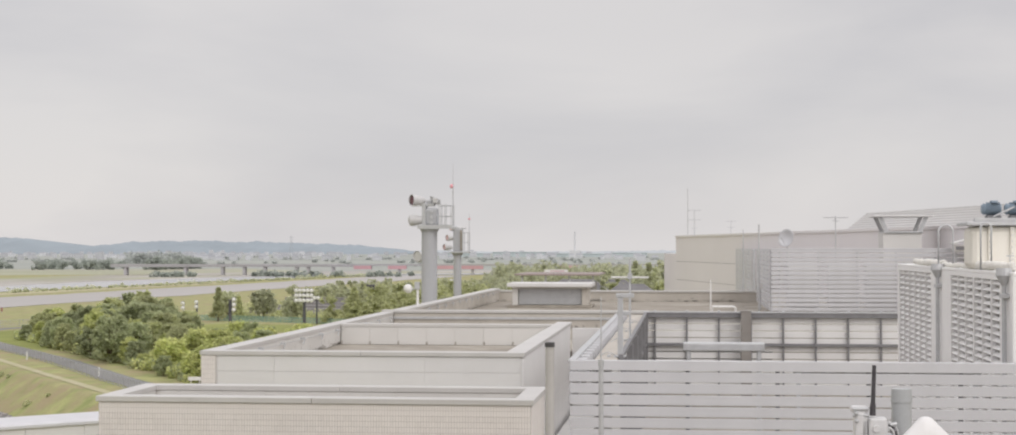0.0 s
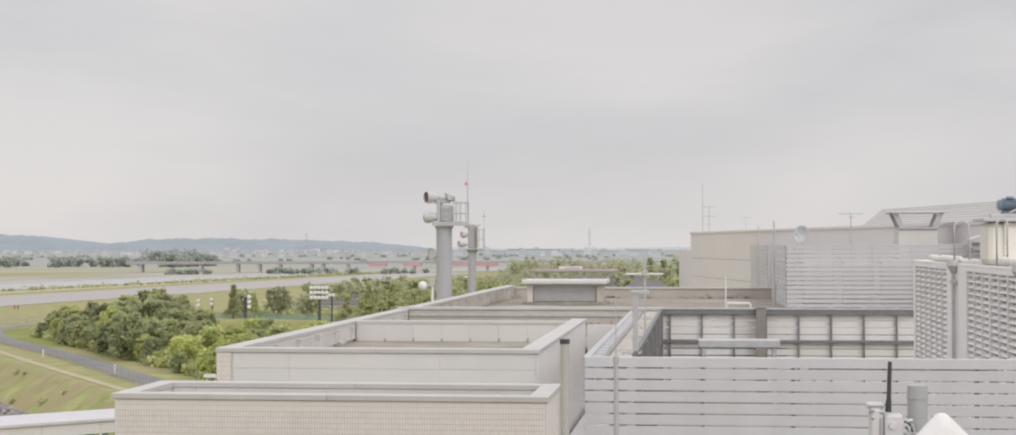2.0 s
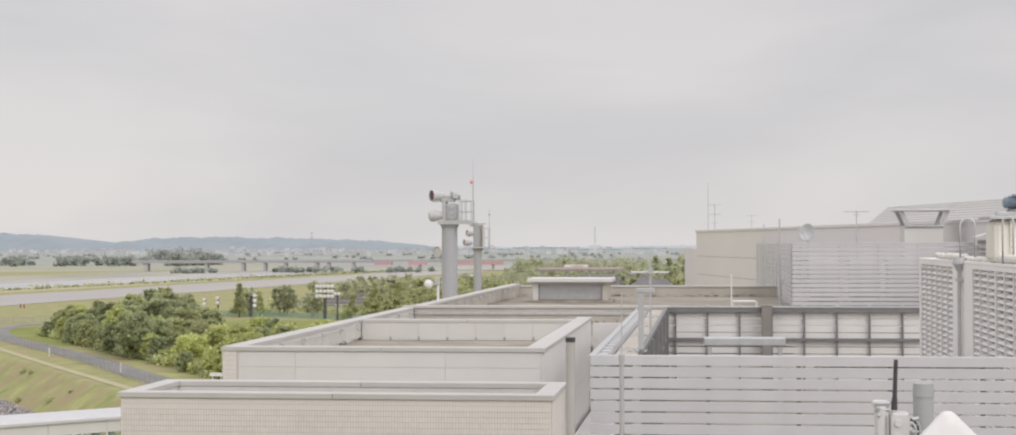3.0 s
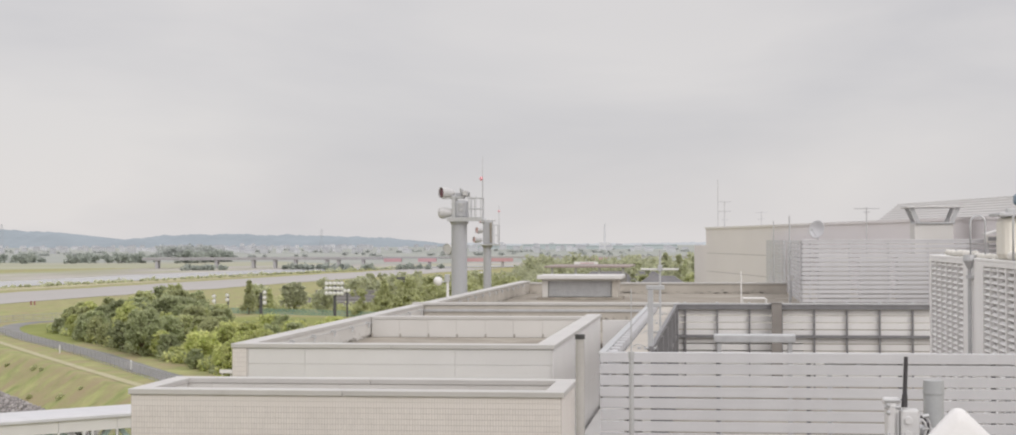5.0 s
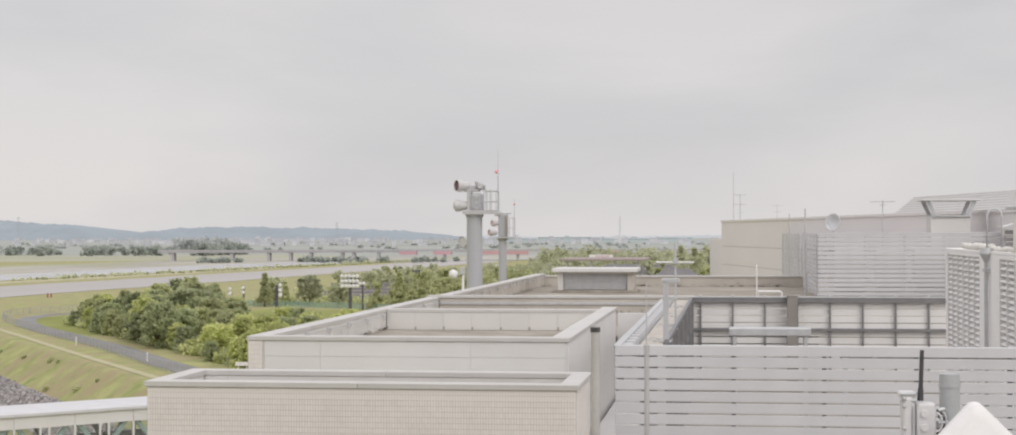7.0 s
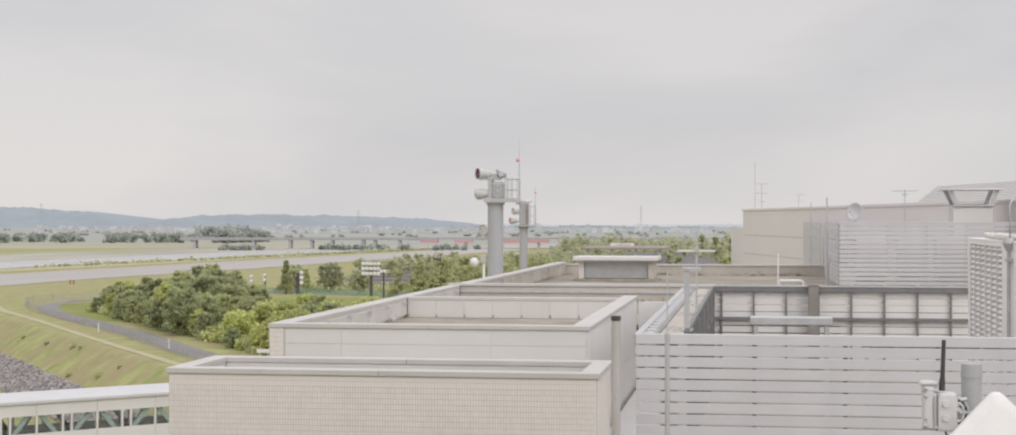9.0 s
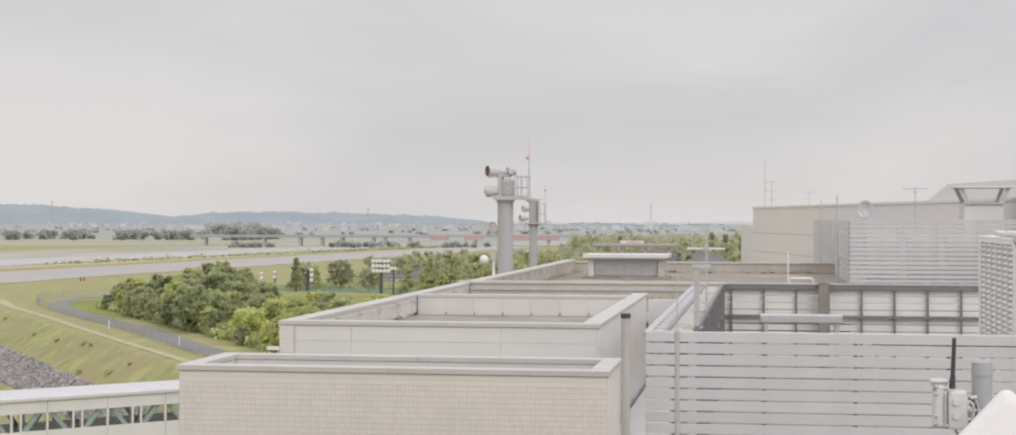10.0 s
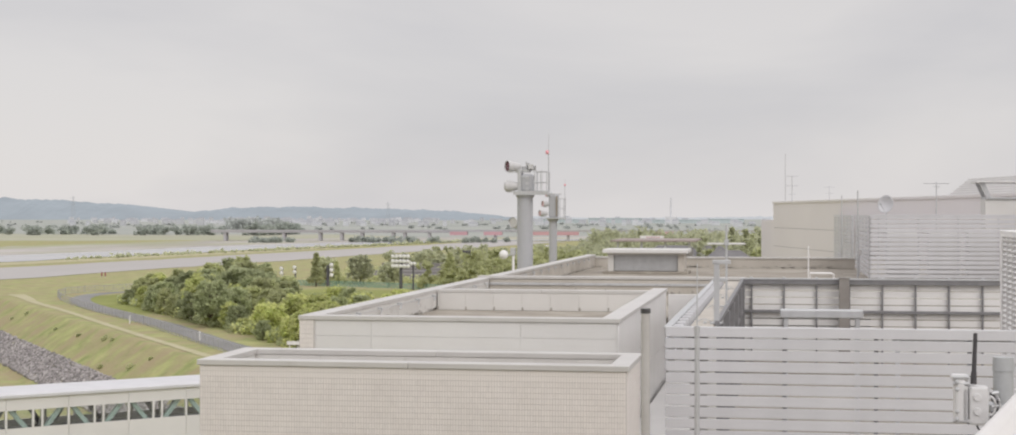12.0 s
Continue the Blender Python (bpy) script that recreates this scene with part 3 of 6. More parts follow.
# exhaust stack with a slanted hood
stack = thing("exhaust_stack", (10.05, 77, 13.1), "pale metal exhaust stack with a flared open hood", "exhaust stack")
part("neck", box(9.12, 10.87, 76.2, 78.0, 13.1, 16.66, 0.02), M_PANEL, stack)
part("collar", box(9.14, 10.93, 76.1, 78.1, 16.66, 16.74, 0.01), M_STEEL, stack)
part("hood_roof", box(8.72, 11.36, 75.9, 78.3, 17.40, 17.47, 0.015), M_WHITE, stack)
for x0, x1 in ((9.28, 8.98), (10.79, 11.06)):
    for y in (76.15, 78.02):
        bm = bmesh.new()
        w = 0.10
        v = [bm.verts.new(p) for p in ((x0 - w, y - .03, 16.74), (x0 + w, y - .03, 16.74), (x0 + w, y + .03, 16.74), (x0 - w, y + .03, 16.74), (x1 - w, y - .03, 17.40), (x1 + w, y - .03, 17.40), (x1 + w, y + .03, 17.40), (x1 - w, y + .03, 17.40))]
        for q in ((3, 2, 1, 0), (4, 5, 6, 7), (0, 1, 5, 4), (1, 2, 6, 5), (2, 3, 7, 6), (3, 0, 4, 7)):
            bm.faces.new([v[k] for k in q])
        part("side_plate", bm, M_STEEL, stack)

# ---- big hall behind, standing at an angle ----
HALL = Matrix.Translation((-0.72, 140, 0)) @ Matrix.Rotation(math.atan2(-0.981, 0.196), 4, "Z")
hall = thing("hall_building", (8, 100, 0), "cream metal-clad hall with a pale metal roof", "building")
for z0, z1 in ((0, 13.24), (13.27, 14.78), (14.81, 16.84)):
    part("wall_band", box(0, 95, 0, 60, z0, z1, m=HALL), M_HALL, hall)
part("backing", box(0.05, 94.9, 0.05, 59.9, 13.2, 14.9, m=HALL), M_DARK, hall)
part("coping", box(-0.08, 95.1, -0.08, 60.1, 16.84, 16.99, m=HALL), M_HALL, hall)
part("annex_wall", box(-14, -0.02, 1.6, 40, 0, 15.41, m=HALL), M_HALL, hall, "lower cream annex wall")
bm = bmesh.new()
rp = [(31.6, 5.2, 17.0), (31.9, 6.7, 18.2), (31.9, 30, 18.4), (31.6, 30, 17.0), (93, 5.2, 17.0), (93, 6.7, 18.2), (93, 30, 18.4), (93, 30, 17.0)]
vs = [bm.verts.new(HALL @ Vector(p)) for p in rp]
for q in ((0, 1, 2, 3), (7, 6, 5, 4), (0, 4, 5, 1), (1, 5, 6, 2), (2, 6, 7, 3), (3, 7, 4, 0)):
    bm.faces.new([vs[k] for k in q])
bmesh.ops.recalc_face_normals(bm, faces=bm.faces)
hall_roof = part("metal_roof", bm, M_METALROOF, hall, "pale ribbed metal roof")
for k in range(9):
    f = k / 8
    y, z = 5.2 + 1.5 * f, 17.0 + 1.2 * f
    part("rib", box(31.8, 93, y - 0.04, y + 0.06, z - 0.03, z + 0.07, m=HALL), M_METALROOF, hall_roof)
box_vent = thing("roof_vent", (12.1, 72.3, 13.1), "small pale roof vent with a slanted cover", "vent")
for x in (11.75, 12.45):
    part("leg", box(x - 0.04, x + 0.04, 72.2, 72.3, 13.1, 15.85), M_STEEL, box_vent)
part("body", box(11.65, 12.55, 71.9, 72.7, 15.8, 16.1, 0.02), M_PANEL, box_vent)
part("cover", box(-0.55, 0.55, -0.5, 0.5, -0.04, 0.04, 0.01, m=Matrix.Translation((12.1, 72.3, 16.3)) @ Matrix.Rotation(radians(-16), 4, "Y")), M_WHITE, box_vent)
part("grille", box(11.7, 12.3, 71.86, 71.9, 15.88, 16.04), M_DARK, box_vent)

# ---- aerials on the far roof and the hall ----
M_WHITEPAINT = mat("white_paint", (0.80, 0.79, 0.78), (0.72, 0.71, 0.70), 3, 0.45, fine=40, bump=0.05)


def aerial(x, y, z0, z1, arms, label="thin grey rooftop television aerial", r=0.025, turn=0):
    t = thing("aerial", (x, y, z0), label, "aerial", "rooftop aerials")
    part("mast", tube((x, y, z0), (x, y, z1), r, r * 0.8, 8), M_STEEL, t)
    for z, half, n in arms:
        part("boom", tube((x - half, y, z), (x + half, y, z), r * 0.6, seg=6), M_STEEL, t)
        for k in range(n):
            xx = x - half + 2 * half * k / max(1, n - 1)
            part("element", tube((xx, y - 0.25, z + 0.01), (xx, y + 0.25, z + 0.01), r * 0.35, seg=5), M_STEEL, t)
    return t


aerial(3.15, 88, 13.1, 16.95, [], "thin grey lightning rod on the roof", 0.03)
aerial(3.35, 74, 13.1, 17.03, [], "grey pole beside the louvre screen", 0.04)
aerial(6.85, 75, 13.1, 17.42, [(17.35, 0.55, 9), (17.2, 0.12, 3)])
aerial(0.3, 138, 16.88, 21.0, [], "thin lightning rod on the hall roof", 0.035)
aerial(0.85, 137, 16.88, 19.15, [(19.1, 0.55, 7), (18.3, 0.5, 7), (17.6, 0.25, 4)], r=0.04)
aerial(3.75, 132, 16.88, 18.2, [(18.1, 0.45, 6), (17.6, 0.3, 4)], r=0.03)
dish = thing("satellite_dish", (4.7, 75.5, 13.1), "white satellite dish on a grey pole", "satellite dish")
part("pole", tube((4.7, 75.5, 13.1), (4.7, 75.5, 16.1), 0.035), M_STEEL, dish)
bm = bmesh.new()
DM = Matrix.Translation((4.66, 75.35, 16.42)) @ Matrix.Rotation(radians(-38), 4, "Z") @ Matrix.Rotation(radians(78), 4, "X")
rings = []
for k in range(7):
    rr = 0.42 * k / 6
    rings.append([bm.verts.new(DM @ Vector((rr * math.cos(a * math.pi / 12), rr * math.sin(a * math.pi / 12), -0.12 + 0.9 * rr * rr))) for a in range(24)])
for a, b in zip(rings, rings[1:]):
    for k in range(24):
        bm.faces.new((a[k], a[(k + 1) % 24], b[(k + 1) % 24], b[k]))
bmesh.ops.remove_doubles(bm, verts=bm.verts, dist=0.0005)
bmesh.ops.solidify(bm, geom=bm.faces, thickness=0.012)
part("reflector", bm, M_SLAT, dish, smooth=True)
part("arm", tube(DM @ Vector((0, -0.34, 0)), DM @ Vector((0, -0.08, 0.42)), 0.012, seg=6), M_STEEL, dish)
part("receiver", tube(DM @ Vector((0, -0.1, 0.38)), DM @ Vector((0, -0.06, 0.46)), 0.035, seg=8), M_STEEL, dish)

# ---- roof hut, ladder rail and mast posts ----
hut = thing("roof_hut", (-6.42, 78.6, 13.1), "weathered concrete roof hatch hut with a grey louvred front", "hut")
part("plinth", box(-8.45, -4.4, 77.2, 80, 13.1, 13.22, 0.015), M_ROOF, hut)
for x0, x1 in ((-8.22, -7.95), (-4.88, -4.6)):
    part("pier", box(x0, x1, 77.5, 79.8, 13.22, 14.02, 0.015), M_OLDWALL if x0 > -5 else M_PANEL, hut)
part("back", box(-7.95, -4.88, 79.5, 79.8, 13.22, 14.02), M_PANEL, hut)
g = part("louvre_frame", box(-7.95, -4.88, 77.75, 77.8, 13.22, 14.02), M_DARK, hut)
for k in range(9):
    part("blade", box(-7.93, -4.9, 77.66, 77.74, 13.25 + 0.085 * k, 13.325 + 0.085 * k, 0.004), M_STEEL, g)
part("lintel", box(-8.25, -4.57, 77.42, 79.85, 14.02, 14.1, 0.01), M_PANEL, hut)
part("roof_slab", box(-8.45, -4.38, 77.1, 80.1, 14.1, 14.28, 0.025), M_WHITE, hut, "pale weathered roof slab")

lad = thing("roof_rail", (1.5, 70, 13.1), "white tubular rail frame on the far roof", "rail")
part("tall_post", tube((1.12, 70, 13.1), (1.12, 70, 14.6), 0.028), M_WHITEPAINT, lad)
part("frame", pipe([(1.2, 70, 13.1), (1.2, 70, 13.45), (2.1, 70, 13.45), (2.18, 70, 13.4), (2.18, 70, 13.1)], 0.035, 8), M_WHITEPAINT, lad)
part("frame", pipe([(1.2, 70.6, 13.1), (1.2, 70.6, 13.45), (2.1, 70.6, 13.45), (2.18, 70.6, 13.4), (2.18, 70.6, 13.1)], 0.035, 8), M_WHITEPAINT, lad)

post = thing("bracket_post", (-1.27, 30.6, 13.93), "light grey steel post with a bracket head on the yard kerb", "post")
part("shaft", box(-1.25, -1.15, 30.55, 30.65, 13.93, 15.1, 0.008), M_STEEL, post)
part("base_plate", box(-1.32, -1.1, 30.46, 30.74, 13.932, 13.96, 0.004), M_STEEL, post)
part("cross_arm", box(-1.28, -0.94, 30.54, 30.66, 15.05, 15.13, 0.01), M_STEEL, post)
part("cross_arm", box(-1.27, -1.0, 30.56, 30.64, 14.72, 14.79, 0.01), M_STEEL, post)
part("bolt", tube((-1.2, 30.52, 15.09), (-1.2, 30.68, 15.09), 0.02), M_STEEL, post)
whip = thing("aerial_mast", (-1.2, 36.0, 13.93), "thin pale aerial mast with a white cross bar", "aerial", "rooftop aerials")
part("foot", box(-1.34, -1.16, 35.94, 36.06, 13.932, 13.965, 0.005), M_STEEL, whip)
part("mast", tube((-1.2, 36, 13.93), (-1.2, 36, 15.75), 0.024), M_STEEL, whip)
part("cross_bar", tube((-1.62, 36, 15.33), (-0.79, 36, 15.33), 0.021), M_WHITEPAINT, whip, "white cross bar")
part("clamp", box(-1.25, -1.15, 35.94, 36.06, 15.29, 15.42, 0.01), M_STEEL, whip)

M_VENT = mat("weathered_grey_pipe", (0.52, 0.505, 0.485), (0.42, 0.405, 0.385), 2.5, 0.6, fine=40, bump=0.1, stretch=(1, 1, 0.4))
vent = thing("vent_pipe", (-1.987, 24, 11.5), "pale grey standing vent pipe with a dark cap", "pipe")
part("shaft", tube((-1.987, 24, 11.5), (-1.987, 24, 14.53), 0.066, seg=20), M_VENT, vent, smooth=False)
part("cap", tube((-1.987, 24, 14.52), (-1.987, 24, 14.589), 0.074, seg=20), mat("black_cap_rubber", (0.09, 0.088, 0.088), (0.06, 0.058, 0.058), 20, 0.6), vent, "dark rubber cap")
rod = thing("lightning_rod", (-1.33, 26, 11.5), "thin two-stage grey pole before the louvre screen", "pole")
part("lower_pole", tube((-1.33, 26, 11.5), (-1.33, 26, 14.17), 0.04), M_STEEL, rod)
part("collar", tube((-1.33, 26, 14.1), (-1.33, 26, 14.2), 0.048), M_STEEL, rod)
part("upper_rod", tube((-1.33, 26, 14.17), (-1.33, 26, 15.2), 0.012, 0.008, 8), M_STEEL, rod)

# ---- mounted radio set near the deck's edge ----
M_RADIO = mat("white_cast_housing", (0.68, 0.675, 0.675), (0.60, 0.595, 0.595), 12, 0.45, fine=120, bump=0.08)
M_RUBBER = mat("black_rubber", (0.075, 0.07, 0.074), (0.05, 0.048, 0.052), 30, 0.6, fine=200, bump=0.1)
M_PVC = mat("grey_pipe_plastic", (0.43, 0.44, 0.445), (0.37, 0.38, 0.385), 8, 0.45, fine=80, bump=0.05)
stub = thing("mast_stub", (1.185, 9.1, 14.35), "grey capped pipe mast on the deck", "mast")
part("shaft", tube((1.185, 9.1, 14.35), (1.185, 9.1, 15.16), 0.055, seg=28), M_PVC, stub, smooth=False)
part("cap", tube((1.185, 9.1, 15.15), (1.185, 9.1, 15.222), 0.059, 0.054, 28), M_PVC, stub)
ap = thing("radio_unit", (1.03, 9.0, 14.87), "white outdoor radio unit with a black whip aerial", "radio unit")
bd = part("housing", box(0.988, 1.09, 8.93, 9.05, 14.87, 15.075, 0.012), M_RADIO, ap)
for z in (14.945, 15.02):
    part("port_cover", tube((1.03, 8.915, z), (1.03, 8.932, z), 0.018, 0.021, 20), M_RADIO, bd)
pl = part("back_plate", box(0.918, 0.972, 8.94, 9.08, 14.88, 15.11, 0.014), M_RADIO, ap)
part("back_plate_rib", box(0.972, 0.988, 8.96, 9.04, 14.89, 15.07, 0.004), M_RADIO, pl)
for z in (14.89, 15.09, 15.125):
    part("bolt", tube((0.905, 8.95, z), (0.99, 8.95, z), 0.011, seg=8), M_STEEL, pl)
part("clamp", box(0.9, 0.99, 8.95, 9.05, 15.1, 15.135, 0.012), M_RADIO, pl)
wh = part("whip_aerial", tube((1.018, 8.99, 15.14), (1.026, 8.99, 15.358), 0.0125, 0.011, 16), M_RUBBER, ap, "black whip aerial")
part("base_sleeve", tube((1.016, 8.99, 15.085), (1.018, 8.99, 15.15), 0.017, 0.015, 16), M_RUBBER, wh)
for k in range(5):
    part("connector", tube((1.105, 8.95, 14.9 + 0.035 * k), (1.14, 8.955, 14.905 + 0.035 * k), 0.011, seg=8), M_DARK if k % 2 else M_STEEL, ap)
for k in range(4):
    part("fin", box(0.968, 0.984, 8.945 + 0.028 * k, 8.955 + 0.028 * k, 14.885, 15.075, 0.002), M_RADIO, pl)
for x in (0.995, 1.095):
    for z in (14.885, 15.07):
        part("screw", tube((x, 8.922, z), (x, 8.932, z), 0.006, seg=8), M_STEEL, bd)
for k in range(3):
    r = 0.03 + 0.012 * k
    part("cable_loop", pipe([(1.095 + r * math.sin(math.pi * q / 10), 8.94 + 0.01 * k, 14.975 + (r + 0.02) * math.cos(math.pi * q / 10)) for q in range(11)], 0.006, 6), M_RUBBER if k == 1 else M_RADIO, ap, "short looped cable")
for z in (14.9, 14.94, 15.06, 15.10):
    part("lug", ball((0.925, 8.935, z), 0.013, sub=1), M_STEEL, pl, smooth=True)
part("hinge", tube((0.975, 8.93, 14.90), (0.975, 8.93, 15.06), 0.006, seg=8), M_STEEL, bd)
part("mast_clamp", box(1.105, 1.25, 9.03, 9.17, 14.93, 14.97, 0.006), M_STEEL, ap)
part("cable", pipe([(1.03 + 0.14 * (1 - math.cos(math.pi * k / 10)) / 2, 8.95, 14.87 - 0.045 * math.sin(math.pi * k / 10)) for k in range(11)], 0.006, 6), M_RUBBER, ap)
pan = thing("panel_antenna", (1.27, 8.75, 14.35), "white rounded panel antenna set on its corner", "antenna")
bm = bmesh.new()
h, cr = 0.30, 0.05
prof = []
for qx, qy, a0 in ((1, 1, 0), (-1, 1, 90), (-1, -1, 180), (1, -1, 270)):
    for k in range(7):
        a = radians(a0 + 15 * k)
        prof.append((qx * (h - cr) + cr * math.cos(a), qy * (h - cr) + cr * math.sin(a)))
M_RADOME = mat("white_radome_plastic", (0.80, 0.79, 0.785), (0.74, 0.73, 0.725), 6, 0.4, fine=60, bump=0.03)
PM = Matrix.Translation((1.275, 8.72, 14.705)) @ Matrix.Rotation(radians(10), 4, "Z") @ Matrix.Rotation(radians(84), 4, "X") @ Matrix.Rotation(radians(45), 4, "Z")
layers = [(0.97, -0.05), (1.0, -0.035), (1.0, 0.0), (0.95, 0.03), (0.80, 0.045)]
rings = [[bm.verts.new(PM @ Vector((x * s, y * s, z))) for x, y in prof] for s, z in layers]
for a, b in zip(rings, rings[1:]):
    for k in range(len(prof)):
        bm.faces.new((a[k], a[(k + 1) % len(prof)], b[(k + 1) % len(prof)], b[k]))
bm.faces.new(rings[0][::-1])
bm.faces.new(rings[-1])
bmesh.ops.recalc_face_normals(bm, faces=bm.faces)
part("radome", bm, M_RADOME, pan, smooth=True)
part("mount_pole", tube((1.275, 8.82, 14.35), (1.275, 8.82, 14.9), 0.03), M_STEEL, pan)

# hooks and a cable along the inner face of the long parapet
wire = thing("lightning_cable", (LX + 0.45, 45, 13.6), "thin grey lightning cable on parapet hooks", "cable")
for i in range(24):
    y = LY0 + 1.2 + 2.1 * i
    bm = box(LX + P2 - 0.02, LX + P2 + 0.10, y - 0.025, y + 0.025, 13.60, 13.66, 0.006)
    tube((LX + P2 + 0.06, y, 13.50), (LX + P2 + 0.08, y + 0.1, 13.63), 0.018, seg=6, bm=bm)
    part("hook", bm, M_STEEL, wire)
part("wire", tube((LX + P2 + 0.07, LY0 + 0.5, 13.625), (LX + P2 + 0.07, LY3 - 0.5, 13.625), 0.008, seg=6), M_STEEL, wire)

# ---- globe lamp on the parapet ----
globe = thing("globe_lamp", (-10.1, 61, 13.79), "white globe lamp on a short pale post at the parapet", "lamp")
part("post", tube((-10.1, 61, 13.79), (-10.1, 61, 14.6), 0.05), M_WHITEPAINT, globe)
part("control_box", box(-10.2, -10.02, 60.9, 61.08, 14.4, 14.68, 0.01), M_STEEL, globe)
part("arm", tube((-10.45, 61, 14.38), (-10.1, 61, 14.42), 0.025), M_STEEL, globe)
part("globe", ball((-10.47, 61, 14.42), 0.175, sub=3), M_WHITEPAINT, globe, "white opal globe", smooth=True)


# ---- apron floodlight masts ----
M_MAST = mat("grey_mast_paint", (0.45, 0.455, 0.475), (0.40, 0.405, 0.425), 0.6, 0.5, fine=8, bump=0.05)
M_HEAD = mat("pale_grey_lamp_paint", (0.58, 0.575, 0.575), (0.52, 0.515, 0.515), 4, 0.45, fine=30, bump=0.05)
M_PINK = mat("red_obstruction_lamp", (0.82, 0.40, 0.44), (0.72, 0.30, 0.34), 6, 0.4, fine=30, bump=0.02)
M_LENS = mat("dark_lamp_glass", (0.16, 0.06, 0.07), (0.10, 0.03, 0.04), 8, 0.15, fine=30, bump=0.0)


def lamp_head(t, at, way, r, length, dome=False, lens=None):
    """A round lamp body with a hood, a dark lens and a yoke."""
    w = Vector(way).normalized()
    a = Vector(at)
    body = part("lamp_head", tube(a, a + w * length * 0.55, r * 0.72, r, 20), M_HEAD, t, "pale round lamp head", smooth=False)
    part("rim", tube(a + w * length * 0.55, a + w * length, r * 1.02, r * 1.05, 20, caps=False), M_HEAD, body)
    if dome:
        part("dome", ball(a + w * length * 0.9, r * 0.98, sub=3, squash=(0.55, 1, 1)), M_HEAD, body, "pale domed lamp cover", smooth=True)
    else:
        part("lens", tube(a + w * length * 0.86, a + w * length * 0.88, r * 0.98, seg=20), lens or M_LENS, body, "dark lamp glass")
    part("back_cover", ball(a, r * 0.7, sub=2), M_HEAD, body, smooth=True)
    part("yoke", box(-r * 1.12, r * 1.12, -0.05, 0.05, -r * 1.15, -r * 1.05, m=Matrix.Translation(a + w * length * 0.35)), M_STEEL, body)


big = thing("floodlight_mast", (-13.6, 86, 0), "tall grey steel mast with pale lamp heads and a railed platform", "mast", "floodlight masts")
part("shaft", tube((-13.6, 86, 0), (-13.6, 86, 16.95), 0.45, 0.42, 32), M_MAST, big, smooth=False)
part("flange", tube((-13.6, 86, 16.80), (-13.6, 86, 16.98), 0.43, 0.52, 32), M_MAST, big)
part("platform", box(-14.12, -12.3, 85.4, 86.6, 17.0, 17.12, 0.02), M_STEEL, big)
part("platform_edge", box(-14.15, -12.28, 85.36, 85.4, 16.98, 17.2), M_STEEL, big)
part("cabinet", box(-13.78, -13.12, 85.6, 86.4, 17.14, 18.1, 0.14), M_MAST, big, "grey rounded equipment cabinet")
part("cabinet_foot", box(-13.95, -13.75, 85.6, 86.4, 17.12, 18.35, 0.02), M_STEEL, big)
part("bracket", box(-14.1, -13.3, 85.7, 86.3, 18.2, 18.34, 0.02), M_STEEL, big)
lamp_head(big, (-13.98, 85.9, 18.5), (-0.78, -0.6, 0.03), 0.28, 0.66)
lamp_head(big, (-14.0, 85.8, 17.46), (-0.97, -0.12, 0.0), 0.29, 0.62, dome=True)
for k in range(5):
    part("strut", tube((-13.45 + 0.1 * k, 85.9, 18.3), (-13.5 + 0.12 * k, 85.8, 18.75 - 0.05 * k), 0.05, seg=8), M_STEEL, big)
for k in range(3):
    part("bolt_ring", tube((-13.43, 85.56, 17.3 + 0.3 * k), (-13.43, 85.6, 17.3 + 0.3 * k), 0.09, seg=10), M_STEEL, big)
part("cable", pipe([(-13.3 + 0.1 * math.sin(k * 0.7), 85.6, 18.2 + 0.08 * k) for k in range(6)], 0.03, 6), M_DARK, big)
part("junction_box", box(-13.35, -13.1, 85.55, 85.8, 18.36, 18.62, 0.02), M_HEAD, big)
part("tilt_drive", box(-13.75, -13.45, 85.75, 86.1, 18.34, 18.52, 0.03), M_MAST, big)
part("ladder_cage", pipe([(-12.9, 85.42, 17.12), (-12.9, 85.42, 18.3), (-12.6, 85.42, 18.3), (-12.6, 85.42, 17.12)], 0.02, 6), M_STEEL, big)
for x, y in ((-12.35, 85.45), (-12.35, 86.55), (-13.0, 85.45), (-13.0, 86.55), (-12.68, 85.45)):
    part("rail_post", tube((x, y, 17.12), (x, y, 18.25), 0.022, seg=8), M_STEEL, big)
for z in (17.65, 18.22):
    for p, q in (((-13.1, 85.45), (-12.35, 85.45)), ((-12.35, 85.45), (-12.35, 86.55)), ((-13.1, 86.55), (-12.35, 86.55))):
        part("rail", tube((*p, z), (*q, z), 0.022, seg=8), M_STEEL, big)
part("rod", tube((-12.32, 86, 17.1), (-12.32, 86, 19.3), 0.035, 0.03, 8), M_STEEL, big)
part("rod", tube((-12.32, 86, 19.3), (-12.32, 86, 20.5), 0.02, 0.008, 8), M_STEEL, big)
part("obstruction_lamp", ball((-12.4, 86, 19.27), 0.10, sub=2, squash=(1, 1, 1.2)), M_PINK, big, "pinkish red obstruction lamp", smooth=True)
part("outrigger", box(-12.3, -11.95, 85.6, 86.2, 16.98, 17.06, 0.01), M_STEEL, big)

